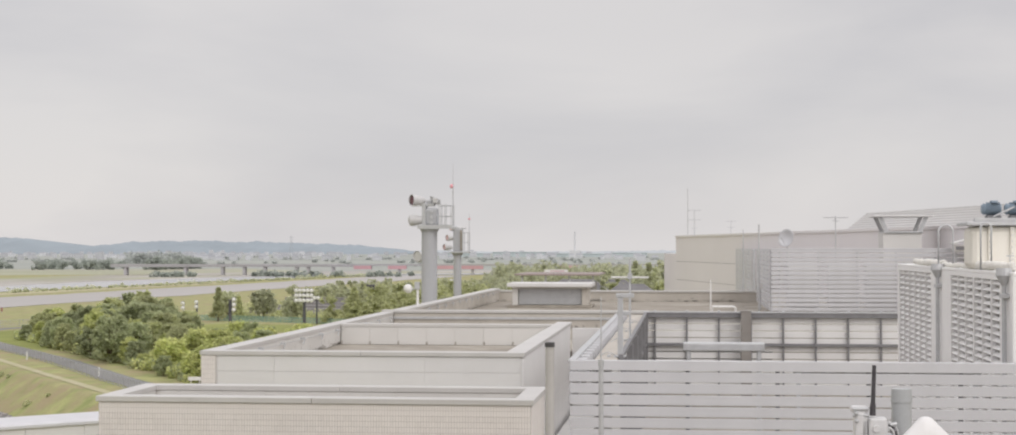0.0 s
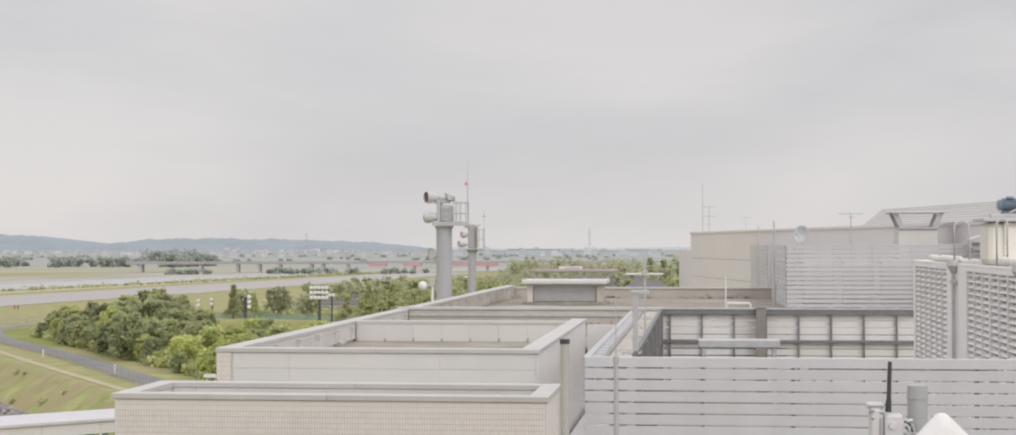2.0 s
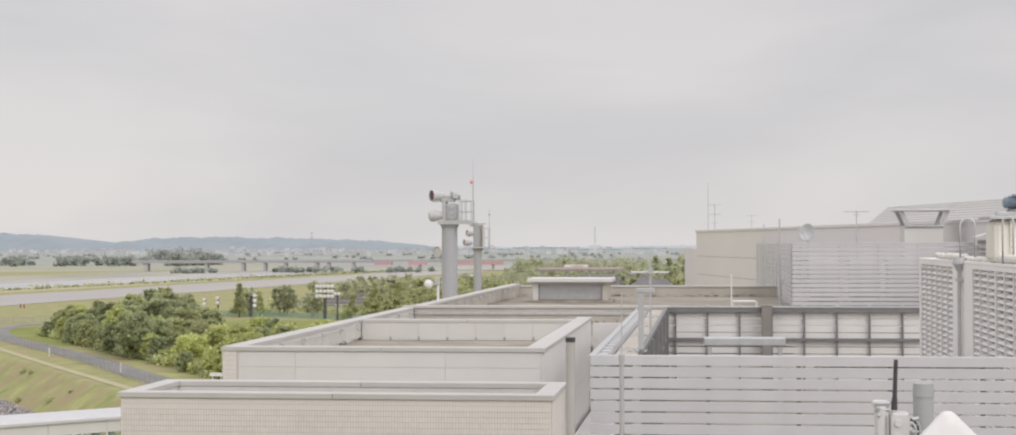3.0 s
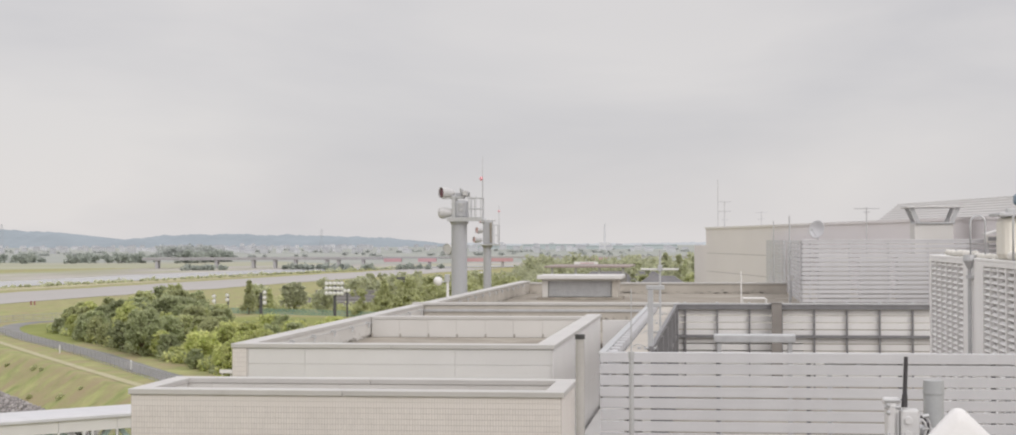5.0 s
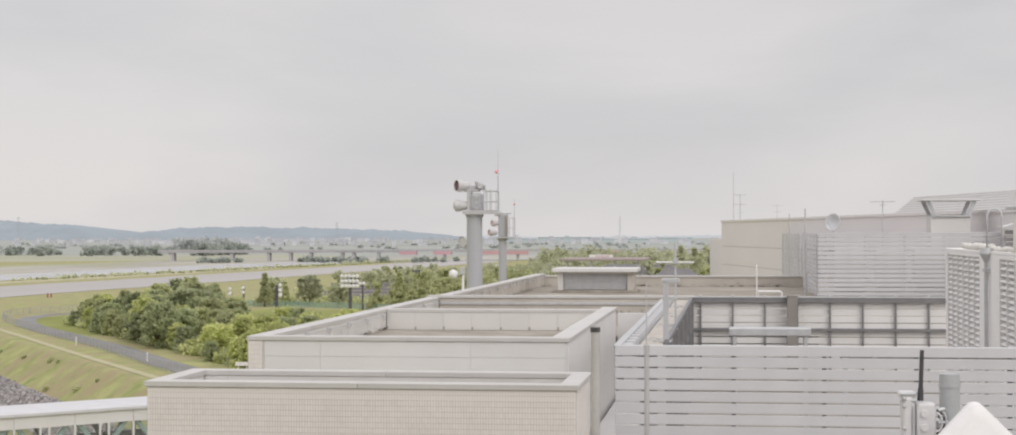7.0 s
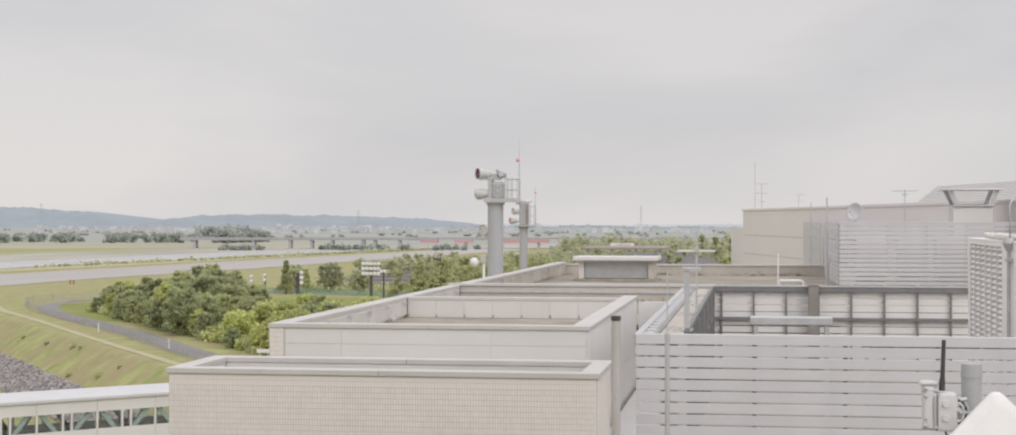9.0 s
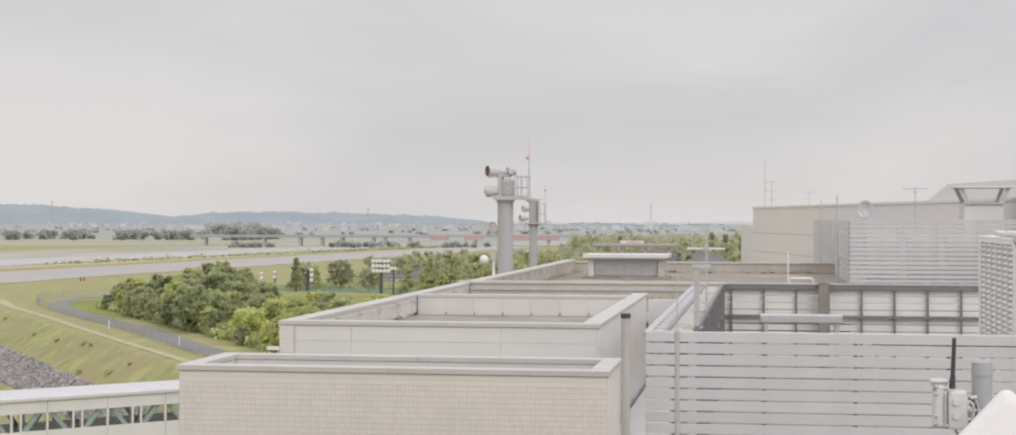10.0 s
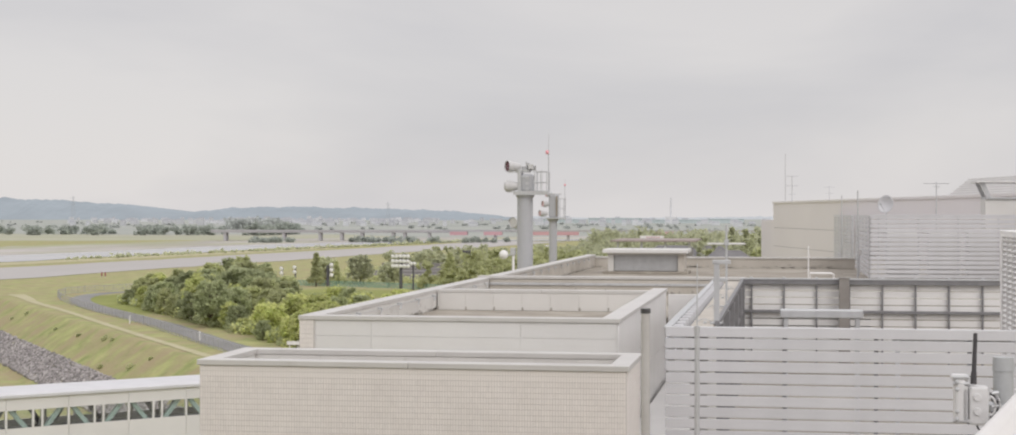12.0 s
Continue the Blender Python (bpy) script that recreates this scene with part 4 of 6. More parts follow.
sm = thing("floodlight_mast", (-14.75, 105, 0), "slimmer grey steel mast with small lamp heads and a railed platform", "mast", "floodlight masts")
part("shaft", tube((-14.75, 105, 0), (-14.75, 105, 15.6), 0.28, 0.26, 24), M_MAST, sm)
part("flange", tube((-14.75, 105, 15.45), (-14.75, 105, 15.62), 0.28, 0.38, 24), M_MAST, sm)
part("platform", box(-15.2, -13.95, 104.5, 105.5, 15.62, 15.72, 0.02), M_STEEL, sm)
part("cabinet", box(-15.0, -14.4, 104.7, 105.3, 15.72, 17.2, 0.06), M_MAST, sm)
part("conduit", box(-14.52, -14.40, 104.6, 104.69, 15.8, 17.1, 0.02), mat("brown_conduit", (0.36, 0.32, 0.27), (0.27, 0.24, 0.2), 5, 0.6), sm, "brown cable conduit")
M_PINKLENS = mat("faded_pink_lamp_glass", (0.72, 0.5, 0.5), (0.62, 0.4, 0.41), 6, 0.3, fine=30, bump=0.0)
lamp_head(sm, (-15.05, 104.8, 16.6), (-0.8, -0.6, 0.05), 0.19, 0.42, lens=M_PINKLENS)
lamp_head(sm, (-15.15, 104.7, 15.98), (-0.8, -0.6, 0.05), 0.19, 0.5, lens=M_PINKLENS)
lamp_head(sm, (-14.9, 104.8, 17.2), (-0.7, -0.6, 0.05), 0.13, 0.35, lens=M_PINKLENS)
part("head_beam", box(-15.1, -14.2, 104.9, 105.1, 17.2, 17.28), M_STEEL, sm)
for x in (-14.35, -14.0):
    for y in (104.55, 105.45):
        part("rail_post", tube((x, y, 15.72), (x, y, 16.95), 0.02, seg=6), M_STEEL, sm)
for z in (16.3, 16.95):
    part("rail", tube((-14.4, 104.55, z), (-14.0, 104.55, z), 0.02, seg=6), M_STEEL, sm)
    part("rail", tube((-14.0, 104.55, z), (-14.0, 105.45, z), 0.02, seg=6), M_STEEL, sm)
part("rod", tube((-13.97, 105, 15.7), (-13.97, 105, 18.2), 0.03, 0.012, 8), M_STEEL, sm)
part("obstruction_lamp", ball((-13.97, 105, 17.85), 0.075, sub=2), M_PINK, sm, "pinkish red obstruction lamp", smooth=True)

third = thing("floodlight_mast", (-21.1, 130, 0), "grey mast hidden behind a nearer one, with one pale lamp drum", "mast", "floodlight masts")
part("shaft", tube((-21.0, 130, 0), (-21.0, 130, 14.9), 0.22, 0.2, 16), M_MAST, third)
part("bracket", box(-21.35, -20.8, 129.9, 130.1, 14.88, 15.0, 0.01), M_STEEL, third)
lamp_head(third, (-21.2, 129.9, 15.25), (-0.5, -0.85, 0.0), 0.42, 0.55, lens=M_HEAD)

# ---- glazed walkway below the roofs ----
WALK = Matrix.Translation((-26.3, 70, 0)) @ Matrix.Rotation(math.atan2(0.70, 0.714), 4, "Z")
gl = bpy.data.materials.new("clear_window_glass")
gl.use_nodes = True
_n, _l = gl.node_tree.nodes, gl.node_tree.links
_n.clear()
_o, _t, _g, _x = _n.new("ShaderNodeOutputMaterial"), _n.new("ShaderNodeBsdfTransparent"), _n.new("ShaderNodeBsdfGlossy"), _n.new("ShaderNodeMixShader")
_t.inputs["Color"].default_value = (0.92, 0.94, 0.935, 1)
_g.inputs["Roughness"].default_value = 0.04
_x.inputs["Fac"].default_value = 0.12
_l.new(_t.outputs[0], _x.inputs[1]); _l.new(_g.outputs[0], _x.inputs[2]); _l.new(_x.outputs[0], _o.inputs["Surface"])
M_MINT = mat("pale_green_truss_paint", (0.47, 0.60, 0.565), (0.39, 0.51, 0.475), 3, 0.5, fine=30, bump=0.05)
wk = thing("walkway", (-26.3, 70, 0), "white elevated walkway with a window strip and pale green trusses", "walkway")
A0, A1, WT = -43.85, 21.4, 8.60
bm = bmesh.new()
profile = [(-0.12, WT - 0.46), (-0.12, WT - 0.34), (0.02, WT - 0.27), (0.4, WT - 0.24), (2.7, WT - 0.24), (3.08, WT - 0.27), (3.22, WT - 0.34), (3.22, WT - 0.46)]
ends = [[bm.verts.new(WALK @ Vector((x, y, z))) for y, z in profile] for x in (A0, A1)]
for k in range(len(profile)):
    bm.faces.new((ends[0][k], ends[0][(k + 1) % len(profile)], ends[1][(k + 1) % len(profile)], ends[1][k]))
bm.faces.new(ends[0][::-1]); bm.faces.new(ends[1])
bmesh.ops.recalc_face_normals(bm, faces=bm.faces)
part("roof", bm, M_SLAT, wk, "white rounded metal roof")
MOD = 1.36
for y0, y1 in ((0, 0.1), (3.0, 3.1)):
    for x in np.arange(A0, A1 - 0.1, MOD * 2):
        part("upper_panel", box(x + 0.008, min(x + MOD * 2, A1) - 0.008, y0, y1, WT - 1.0, WT - 0.462, m=WALK), M_WHITE, wk)
        part("lower_panel", box(x + 0.008, min(x + MOD * 2, A1) - 0.008, y0, y1, WT - 3.5, WT - 1.76, m=WALK), M_WHITE, wk)
part("floor", box(A0, A1, 0.1, 3.0, WT - 3.5, WT - 3.2, m=WALK), M_STEEL, wk)
part("sill_beam", box(A0, A1, 2.5, 2.8, WT - 2.3, WT - 2.02, m=WALK), M_DARK, wk, "dark sill beam")


def brace(p, q, y, w, material, label):
    p, q = Vector((p[0], y, p[1])), Vector((q[0], y, q[1]))
    d = q - p
    m = WALK @ Matrix.Translation((p + q) / 2) @ Matrix.Rotation(-math.atan2(d.z, d.x), 4, "Y")
    part("brace", box(-d.length / 2, d.length / 2, -0.07, 0.07, -w / 2, w / 2, 0.01, m=m), material, wk, label)


# single and paired mullions take turns; braces lean to the single ones
k = 0
for x in np.arange(A0, A1 - 0.1, MOD):
    win = part("window", box(x + 0.05, x + MOD - 0.05, 0.04, 0.05, WT - 1.755, WT - 1.005, m=WALK), gl, wk, "clear glass window pane")
    win.visible_shadow = False
    for dx in ((-0.2, 0.2) if k % 2 else (0.0,)):
        part("mullion", box(x + dx - 0.045, x + dx + 0.045, -0.01, 0.1, WT - 1.76, WT - 1.0, m=WALK), M_WHITE, win)
    part("mullion", box(x - 0.05, x + 0.05, 3.0, 3.1, WT - 1.76, WT - 1.0, m=WALK), M_WHITE, win)
    lo, hi = WT - 1.85, WT - 0.9
    if k % 2:
        brace((x + 0.40, lo), (x + MOD - 0.18, hi), 0.28, 0.2, M_MINT, "pale green truss brace")
        brace((x + 0.95, lo), (x + 0.30, hi), 2.7, 0.2, M_DARK, "dark far truss brace")
    else:
        brace((x + MOD - 0.40, lo), (x + 0.18, hi), 0.28, 0.2, M_MINT, "pale green truss brace")
        brace((x + 0.30, lo), (x + 0.9, hi), 2.7, 0.2, M_DARK, "dark far truss brace")
    k += 1
for x in np.arange(A0 + 4, A1, 14):
    part("leg", box(x - 0.3, x + 0.3, 1.2, 1.9, -6, WT - 3.5, m=WALK), M_WHITE, wk)

valves = thing("pipe_run", (3.0, 30.5, 11.2), "row of grey pipe flanges behind the front louvre screen", "pipes")
part("pipe", tube((2.0, 30.5, 13.72), (5.4, 30.5, 13.72), 0.06), M_STEEL, valves)
for i in range(7):
    part("flange", tube((2.2 + 0.38 * i, 30.5, 13.72), (2.28 + 0.38 * i, 30.5, 13.72), 0.10 + 0.02 * (i % 2), seg=10), M_STEEL, valves)
    part("hand_wheel", tube((2.3 + 0.38 * i, 30.5, 13.84), (2.3 + 0.38 * i, 30.5, 13.88), 0.07, seg=10), M_STEEL, valves)
for x in (2.1, 5.3):
    part("stand", box(x - 0.04, x + 0.04, 30.46, 30.54, 11.2, 13.68), M_STEEL, valves)


# ---- the land ----
M_GRASS = mat("mown_grass", (0.40, 0.385, 0.17), (0.28, 0.29, 0.11), 0.035, 0.95, fine=1.6, bump=0.6, wear=(0.36, 0.325, 0.19), wear_at=0.57)
M_GRASS2 = mat("bank_grass", (0.42, 0.42, 0.18), (0.21, 0.25, 0.085), 0.32, 0.95, fine=2.2, bump=0.5, wear=(0.34, 0.285, 0.165), wear_at=0.50)
M_DIRT = mat("bare_earth_track", (0.49, 0.445, 0.31), (0.40, 0.38, 0.22), 0.5, 0.95, fine=4, bump=0.5, wear=(0.42, 0.39, 0.22), wear_at=0.58)
M_ASPHALT = mat("worn_asphalt", (0.27, 0.265, 0.26), (0.20, 0.20, 0.195), 0.1, 0.9, fine=3, bump=0.3)
M_RUNWAY = mat("pale_runway_asphalt", (0.46, 0.44, 0.425), (0.39, 0.375, 0.36), 0.02, 0.9, fine=0.7, bump=0.1, stretch=(1, 0.15, 1))
M_GRAVEL = mat("river_gravel", (0.50, 0.475, 0.45), (0.32, 0.30, 0.28), 0.02, 0.95, fine=0.4, bump=0.3, wear=(0.33, 0.34, 0.19), wear_at=0.53, stretch=(1, 0.35, 1))
M_WATER = mat("grey_river_water", (0.42, 0.42, 0.42), (0.34, 0.345, 0.35), 0.03, 0.25, fine=0.8, bump=0.05)
M_ROCK = mat("grey_riprap_stone", (0.40, 0.375, 0.37), (0.22, 0.205, 0.205), 0.8, 0.9, fine=6, bump=0.5, vary=0.45, island=True)

CREST, ALONG = Vector((-63.3, 173.0)), Vector((0.580, -0.815))
OUT = Vector((-0.815, -0.580))


def bank(x, y):
    """Height of the land: flat, but for a riverside bank that falls away on the outer side of its crest."""
    p = Vector((x, y)) - CREST
    d, s = p.dot(OUT), p.dot(ALONG)
    if d < 1.9:
        return 0.0
    z = -4.0 * min(1, (d - 1.9) / 5.9) if d < 7.8 else -4.0 - 3.0 * min(1, (d - 7.8) / 4.7)
    z *= 1 - min(1, max(0, (s - 18) / 34))
    return z * (1 - min(1, max(0, (d - 70) / 40)))


def steps(spec):
    out = []
    for a, b, s in spec:
        out += list(np.arange(a, b, s))
    return out + [spec[-1][1]]


gs = steps([(-4900, -1000, 390), (-1000, -400, 60), (-400, -200, 16), (-200, 60, 2.5), (60, 400, 20), (400, 1200, 100), (1200, 4900, 370)])
gd = steps([(-4900, -1000, 390), (-1000, -60, 47), (-60, 0, 6), (0, 1.9, 0.95), (1.9, 7.8, 0.59), (7.8, 12.5, 0.78), (12.5, 70, 5.75), (70, 110, 10), (110, 1000, 89), (1000, 4900, 390)])
verts = []
for d in gd:
    for s in gs:
        p = CREST + ALONG * s + OUT * d
        z = bank(p.x, p.y)
        if z < -0.01:
            z += 0.02 * noise.noise(Vector((p.x * 0.12, p.y * 0.12, 0))) + 0.04 * noise.noise(Vector((p.x * 0.5, p.y * 0.5, 4)))
        verts.append((p.x, p.y, z))
nx = len(gs)
faces = [(j * nx + i, (j + 1) * nx + i, (j + 1) * nx + i + 1, j * nx + i + 1) for j in range(len(gd) - 1) for i in range(nx - 1)]
ground = tagged(from_arrays("ground", verts, faces, M_GRASS2, smooth=True), "mown grassland with a sloping riverside bank", "ground", kind="structure")


def strip(name, centre, widths, z, material, label, category, kind="structure", sub=10):
    """A band of ground along a smooth line through a few points."""
    pts = [Vector(p) for p in centre]
    line, ws = [], []
    for i in range(len(pts) - 1):
        p0, p1, p2, p3 = pts[max(i - 1, 0)], pts[i], pts[i + 1], pts[min(i + 2, len(pts) - 1)]
        for k in range(sub + (i == len(pts) - 2)):
            t = k / sub
            line.append(0.5 * ((2 * p1) + (p2 - p0) * t + (2 * p0 - 5 * p1 + 4 * p2 - p3) * t * t + (3 * p1 - p0 - 3 * p2 + p3) * t ** 3))
            ws.append(widths[i] + (widths[i + 1] - widths[i]) * t)
    v, f = [], []
    for i, (p, w) in enumerate(zip(line, ws)):
        d = (line[min(i + 1, len(line) - 1)] - line[max(i - 1, 0)]).normalized()
        n = Vector((-d.y, d.x)) * w / 2
        j1, j2 = 1 + 0.22 * noise.noise(Vector((i * 0.7, z, 1))), 1 + 0.22 * noise.noise(Vector((i * 0.7, z, 5)))
        v += [(p.x + n.x * j1, p.y + n.y * j1, z), (p.x - n.x * j2, p.y - n.y * j2, z)]
        if i:
            f.append((2 * i - 2, 2 * i, 2 * i + 1, 2 * i - 1))
    return tagged(from_arrays(name, v, f, material), label, category, kind=kind)


strip("runway", [(-225, 120), (-203, 402), (-186, 540), (-157, 770), (-140, 900)], [46, 46, 46, 44, 44], 0.08, M_RUNWAY, "long pale grey asphalt runway", "runway")
strip("verge", [(-262, 300), (-246, 430), (-226, 560), (-206, 720)], [16, 16, 14, 12], 0.05, M_DIRT, "dry pale grass verge beside the runway", "verge")
strip("road", [(-39, 146.6), (-66.2, 187.5), (-88, 221.5), (-109.5, 251.5), (-119.5, 266.5), (-127, 280), (-131, 291), (-132.6, 300), (-131.5, 308), (-126, 316), (-110, 333)], [3.8] * 11, 0.05, M_ASPHALT, "narrow grey asphalt service road", "road")
strip("path", [(-40, 139), (-63.3, 173), (-87, 207), (-115.6, 249), (-131, 270.5), (-140, 285), (-148, 297)], [1.3, 1.3, 1.2, 1.3, 1.6, 2.4, 3.4], 0.04, M_DIRT, "worn bare earth footpath along the bank", "path")
strip("riverbed", [(-330, 350), (-312, 560), (-300, 720), (-268, 900), (-150, 1040), (60, 1120)], [120, 130, 130, 110, 120, 120], 0.05, M_GRAVEL, "pale gravel riverbed", "riverbed")
strip("water", [(-265, 350), (-268, 520), (-252, 640), (-244, 730), (-205, 860), (-120, 960), (60, 1030)], [38, 46, 46, 44, 40, 40, 40], 0.10, M_WATER, "grey shallow river water", "water")
# the meadow's greyed green has distance haze painted in
strip("meadow", [(-1300, 1000), (-700, 1000), (-420, 1040), (-200, 1150), (60, 1230), (400, 1240)], [420, 420, 300, 180, 160, 160], 0.02, mat("haze_dulled_riverside_meadow", (0.40, 0.40, 0.29), (0.32, 0.33, 0.235), 0.012, 0.95, fine=0.3, bump=0.1, wear=(0.42, 0.40, 0.34), wear_at=0.55, stretch=(0.5, 1, 1)), "green meadow beyond the river, dulled for haze", "meadow")
strip("field", [(-100, 322), (-88, 316), (-68, 309)], [22, 24, 24], 0.05, mat("sports_lawn", (0.28, 0.30, 0.09), (0.21, 0.235, 0.06), 0.06, 0.95, fine=1.5, bump=0.4), "mown green sports field", "field")
strip("lawn", [(-100, 245), (-113, 265), (-121, 281), (-125, 295), (-121, 306)], [3, 5, 9, 9, 6], 0.03, bpy.data.materials["sports_lawn"], "fresh green grass inside the bend of the road", "grass")


# riprap on the lower bank
def rocks():
    rnd = random.Random(7)
    base = bmesh.new()
    bmesh.ops.create_icosphere(base, subdivisions=1, radius=1)
    bv = [v.co.copy() for v in base.verts]
    base.verts.index_update()
    bf = [[v.index for v in f.verts] for f in base.faces]
    base.free()
    v, f = [], []
    for _ in range(15000):
        s, d = rnd.uniform(-185, 22), rnd.uniform(7.3, 11.6)
        p = CREST + ALONG * s + OUT * d
        z = bank(p.x, p.y)
        r = rnd.uniform(0.12, 0.30)
        rot = Euler((rnd.random() * 6, rnd.random() * 6, rnd.random() * 6)).to_matrix()
        sq = Vector((r * rnd.uniform(0.7, 1.3), r * rnd.uniform(0.7, 1.2), r * rnd.uniform(0.5, 0.9)))
        j = len(v)
        for c in bv:
            w = rot @ Vector((c.x * sq.x, c.y * sq.y, c.z * sq.z)) * rnd.uniform(0.8, 1.15)
            v.append((p.x + w.x, p.y + w.y, z + w.z + 0.1))
        f += [tuple(j + k for k in q) for q in bf]
    return tagged(from_arrays("riprap", v, f, M_ROCK), "grey broken stones lining the lower bank", "stones", kind="stuff")


rocks()


# ---- greenery ----
def leaf_mat(name, light, dark):
    m = mat(name, light, dark, 0.5, 0.6, fine=4, bump=0, vary=0.22, island=True, spec=0.2)
    n, l = m.node_tree.nodes, m.node_tree.links
    b = n["Principled BSDF"]
    tr, mx = n.new("ShaderNodeBsdfTranslucent"), n.new("ShaderNodeMixShader")
    tone, info, span = n.new("ShaderNodeHueSaturation"), n.new("ShaderNodeObjectInfo"), n.new("ShaderNodeMapRange")
    span.inputs["To Min"].default_value, span.inputs["To Max"].default_value = 0.84, 1.16
    l.new(info.outputs["Random"], span.inputs["Value"])
    l.new(span.outputs[0], tone.inputs["Value"])
    l.new(b.inputs["Base Color"].links[0].from_socket, tone.inputs["Color"])
    l.new(tone.outputs[0], b.inputs["Base Color"])
    src = tone.outputs[0]
    l.new(src, tr.inputs["Color"])
    mx.inputs["Fac"].default_value = 0.56
    l.new(b.outputs[0], mx.inputs[1])
    l.new(tr.outputs[0], mx.inputs[2])
    l.new(mx.outputs[0], n["Material Output"].inputs["Surface"])
    return m


M_LEAF = leaf_mat("green_leaves", (0.60, 0.62, 0.36), (0.49, 0.515, 0.29))
# dark and yellow-green trees differ, but also paint shaded gaps and sunlit tops
M_LEAFD = leaf_mat("dark_green_leaves", (0.52, 0.555, 0.335), (0.42, 0.46, 0.275))
M_LEAFY = leaf_mat("yellow_green_leaves", (0.70, 0.70, 0.36), (0.50, 0.56, 0.21))
# leaf colours for far trees, paled and greyed to paint distance haze
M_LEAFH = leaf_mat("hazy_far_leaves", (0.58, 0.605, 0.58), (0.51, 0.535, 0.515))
M_LEAFF = leaf_mat("haze_paled_leaves", (0.64, 0.655, 0.46), (0.54, 0.565, 0.40))
M_LEAFR = leaf_mat("haze_greyed_riverside_leaves", (0.47, 0.505, 0.455), (0.40, 0.435, 0.395))
M_BARK = mat("grey_brown_bark", (0.19, 0.15, 0.115), (0.11, 0.085, 0.065), 3, 0.95, fine=20, bump=0.6)


def leaves(rng, centres, radii, count, size):
    """Leaf sprays spread through clumps: arrays of corners and faces."""
    k = rng.integers(0, len(centres), count)
    d = rng.normal(size=(count, 3))
    d /= np.linalg.norm(d, axis=1)[:, None]
    rad = radii[k] * (0.25 + 0.95 * rng.random(count) ** 0.55)
    p = centres[k] + d * rad[:, None] * np.array([1, 1, 0.8])
    u = rng.normal(size=(count, 3)) * np.array([1, 1, 0.7])
    u /= np.linalg.norm(u, axis=1)[:, None]
    w = np.cross(u, rng.normal(size=(count, 3)) + np.array([0, 0, 0.8]))
    w /= np.linalg.norm(w, axis=1)[:, None]
    s = size * (0.6 + 0.8 * rng.random(count))[:, None]
    v = np.stack([p - u * s, p + w * s * 0.6, p + u * s, p - w * s * 0.6], 1).reshape(-1, 3)
    f = np.arange(count * 4).reshape(-1, 4)
    return v, f


def tree(seed, h, spread, count, material, label, kind="round", leaf=0.24):
    """A tapered trunk with limbs and a crown of many small leaf sprays in uneven clumps, standing at the world's origin."""
    rng = np.random.default_rng(seed)
    t = thing("tree", (0, 0, 0), label, "tree", "trees beyond the roofs")
    bm = bmesh.new()
    bend = rng.normal(size=2) * 0.25
    pts = [Vector((bend[0] * z * z, bend[1] * z * z, z * h * 0.72)) for z in (0, 0.25, 0.5, 0.75, 1.0)]
    for i in range(4):
        tube(pts[i], pts[i + 1], 0.035 * h * (1 - i * 0.22) * 0.6, 0.035 * h * (1 - (i + 1) * 0.22) * 0.6, 8, bm)
    cs, rs = [], []
    n = 120 if kind == "round" else 34
    for i in range(n):
        a, q = rng.random() * 6.283, rng.random()
        if kind == "round":
            z = h * (0.22 + 0.70 * q)
            r = spread * math.sqrt(max(0.05, 1 - ((q - 0.35) / 0.72) ** 2)) * (0.25 + 0.75 * rng.random() ** 0.6)
            size = spread * (0.10 + 0.19 * rng.random() ** 1.5)
        else:
            z = h * (0.15 + 0.80 * q)
            r = spread * (1.02 - q) * (0.3 + 0.6 * rng.random())
            size = spread * (0.45 - 0.28 * q + 0.1 * rng.random())
        c = Vector((r * math.cos(a), r * math.sin(a), z))
        cs.append(c)
        rs.append(size)
        if i % 6 == 0:
            o = pts[1 + i % 3]
            tube(o, c, 0.012 * h, 0.003 * h, 5, bm)
    part("trunk", bm, M_BARK, t)
    v, f = leaves(rng, np.array(cs), np.array(rs), count, leaf)
    from_arrays("crown", v.tolist(), f.tolist(), material, t)
    return t


kinds = [
    tree(1, 8.2, 2.7, 5200, M_LEAF, "leafy green deciduous tree in a thicket"),
    tree(2, 7.4, 2.8, 5200, M_LEAFD, "dense dark green tree in a thicket"),
    tree(3, 6.2, 2.3, 3400, M_LEAFY, "bright yellow-green tree in a thicket"),
    tree(4, 8.8, 2.5, 5200, M_LEAF, "tall green deciduous tree in a thicket"),
    tree(5, 5.2, 2.2, 2600, M_LEAFD, "low dark green tree in a thicket"),
    tree(6, 4.4, 2.1, 2400, M_LEAFY, "low yellow-green bushy tree"),
    tree(7, 10.0, 4.2, 3000, M_LEAFF, "green tree by the sports ground, paled for haze", leaf=0.42),
    tree(8, 9.0, 4.6, 3000, M_LEAF, "broad green tree by the sports ground", leaf=0.42),
    tree(9, 12.5, 1.6, 2200, M_LEAFF, "slender green poplar-like tree", "cone", leaf=0.36),
    tree(10, 8.0, 1.7, 1800, M_LEAF, "small pointed green tree", "cone", leaf=0.34),
]
used = set()
HEIGHT = (8.2, 7.4, 6.2, 8.8, 5.2, 4.4, 10.0, 9.0, 12.5, 8.0)


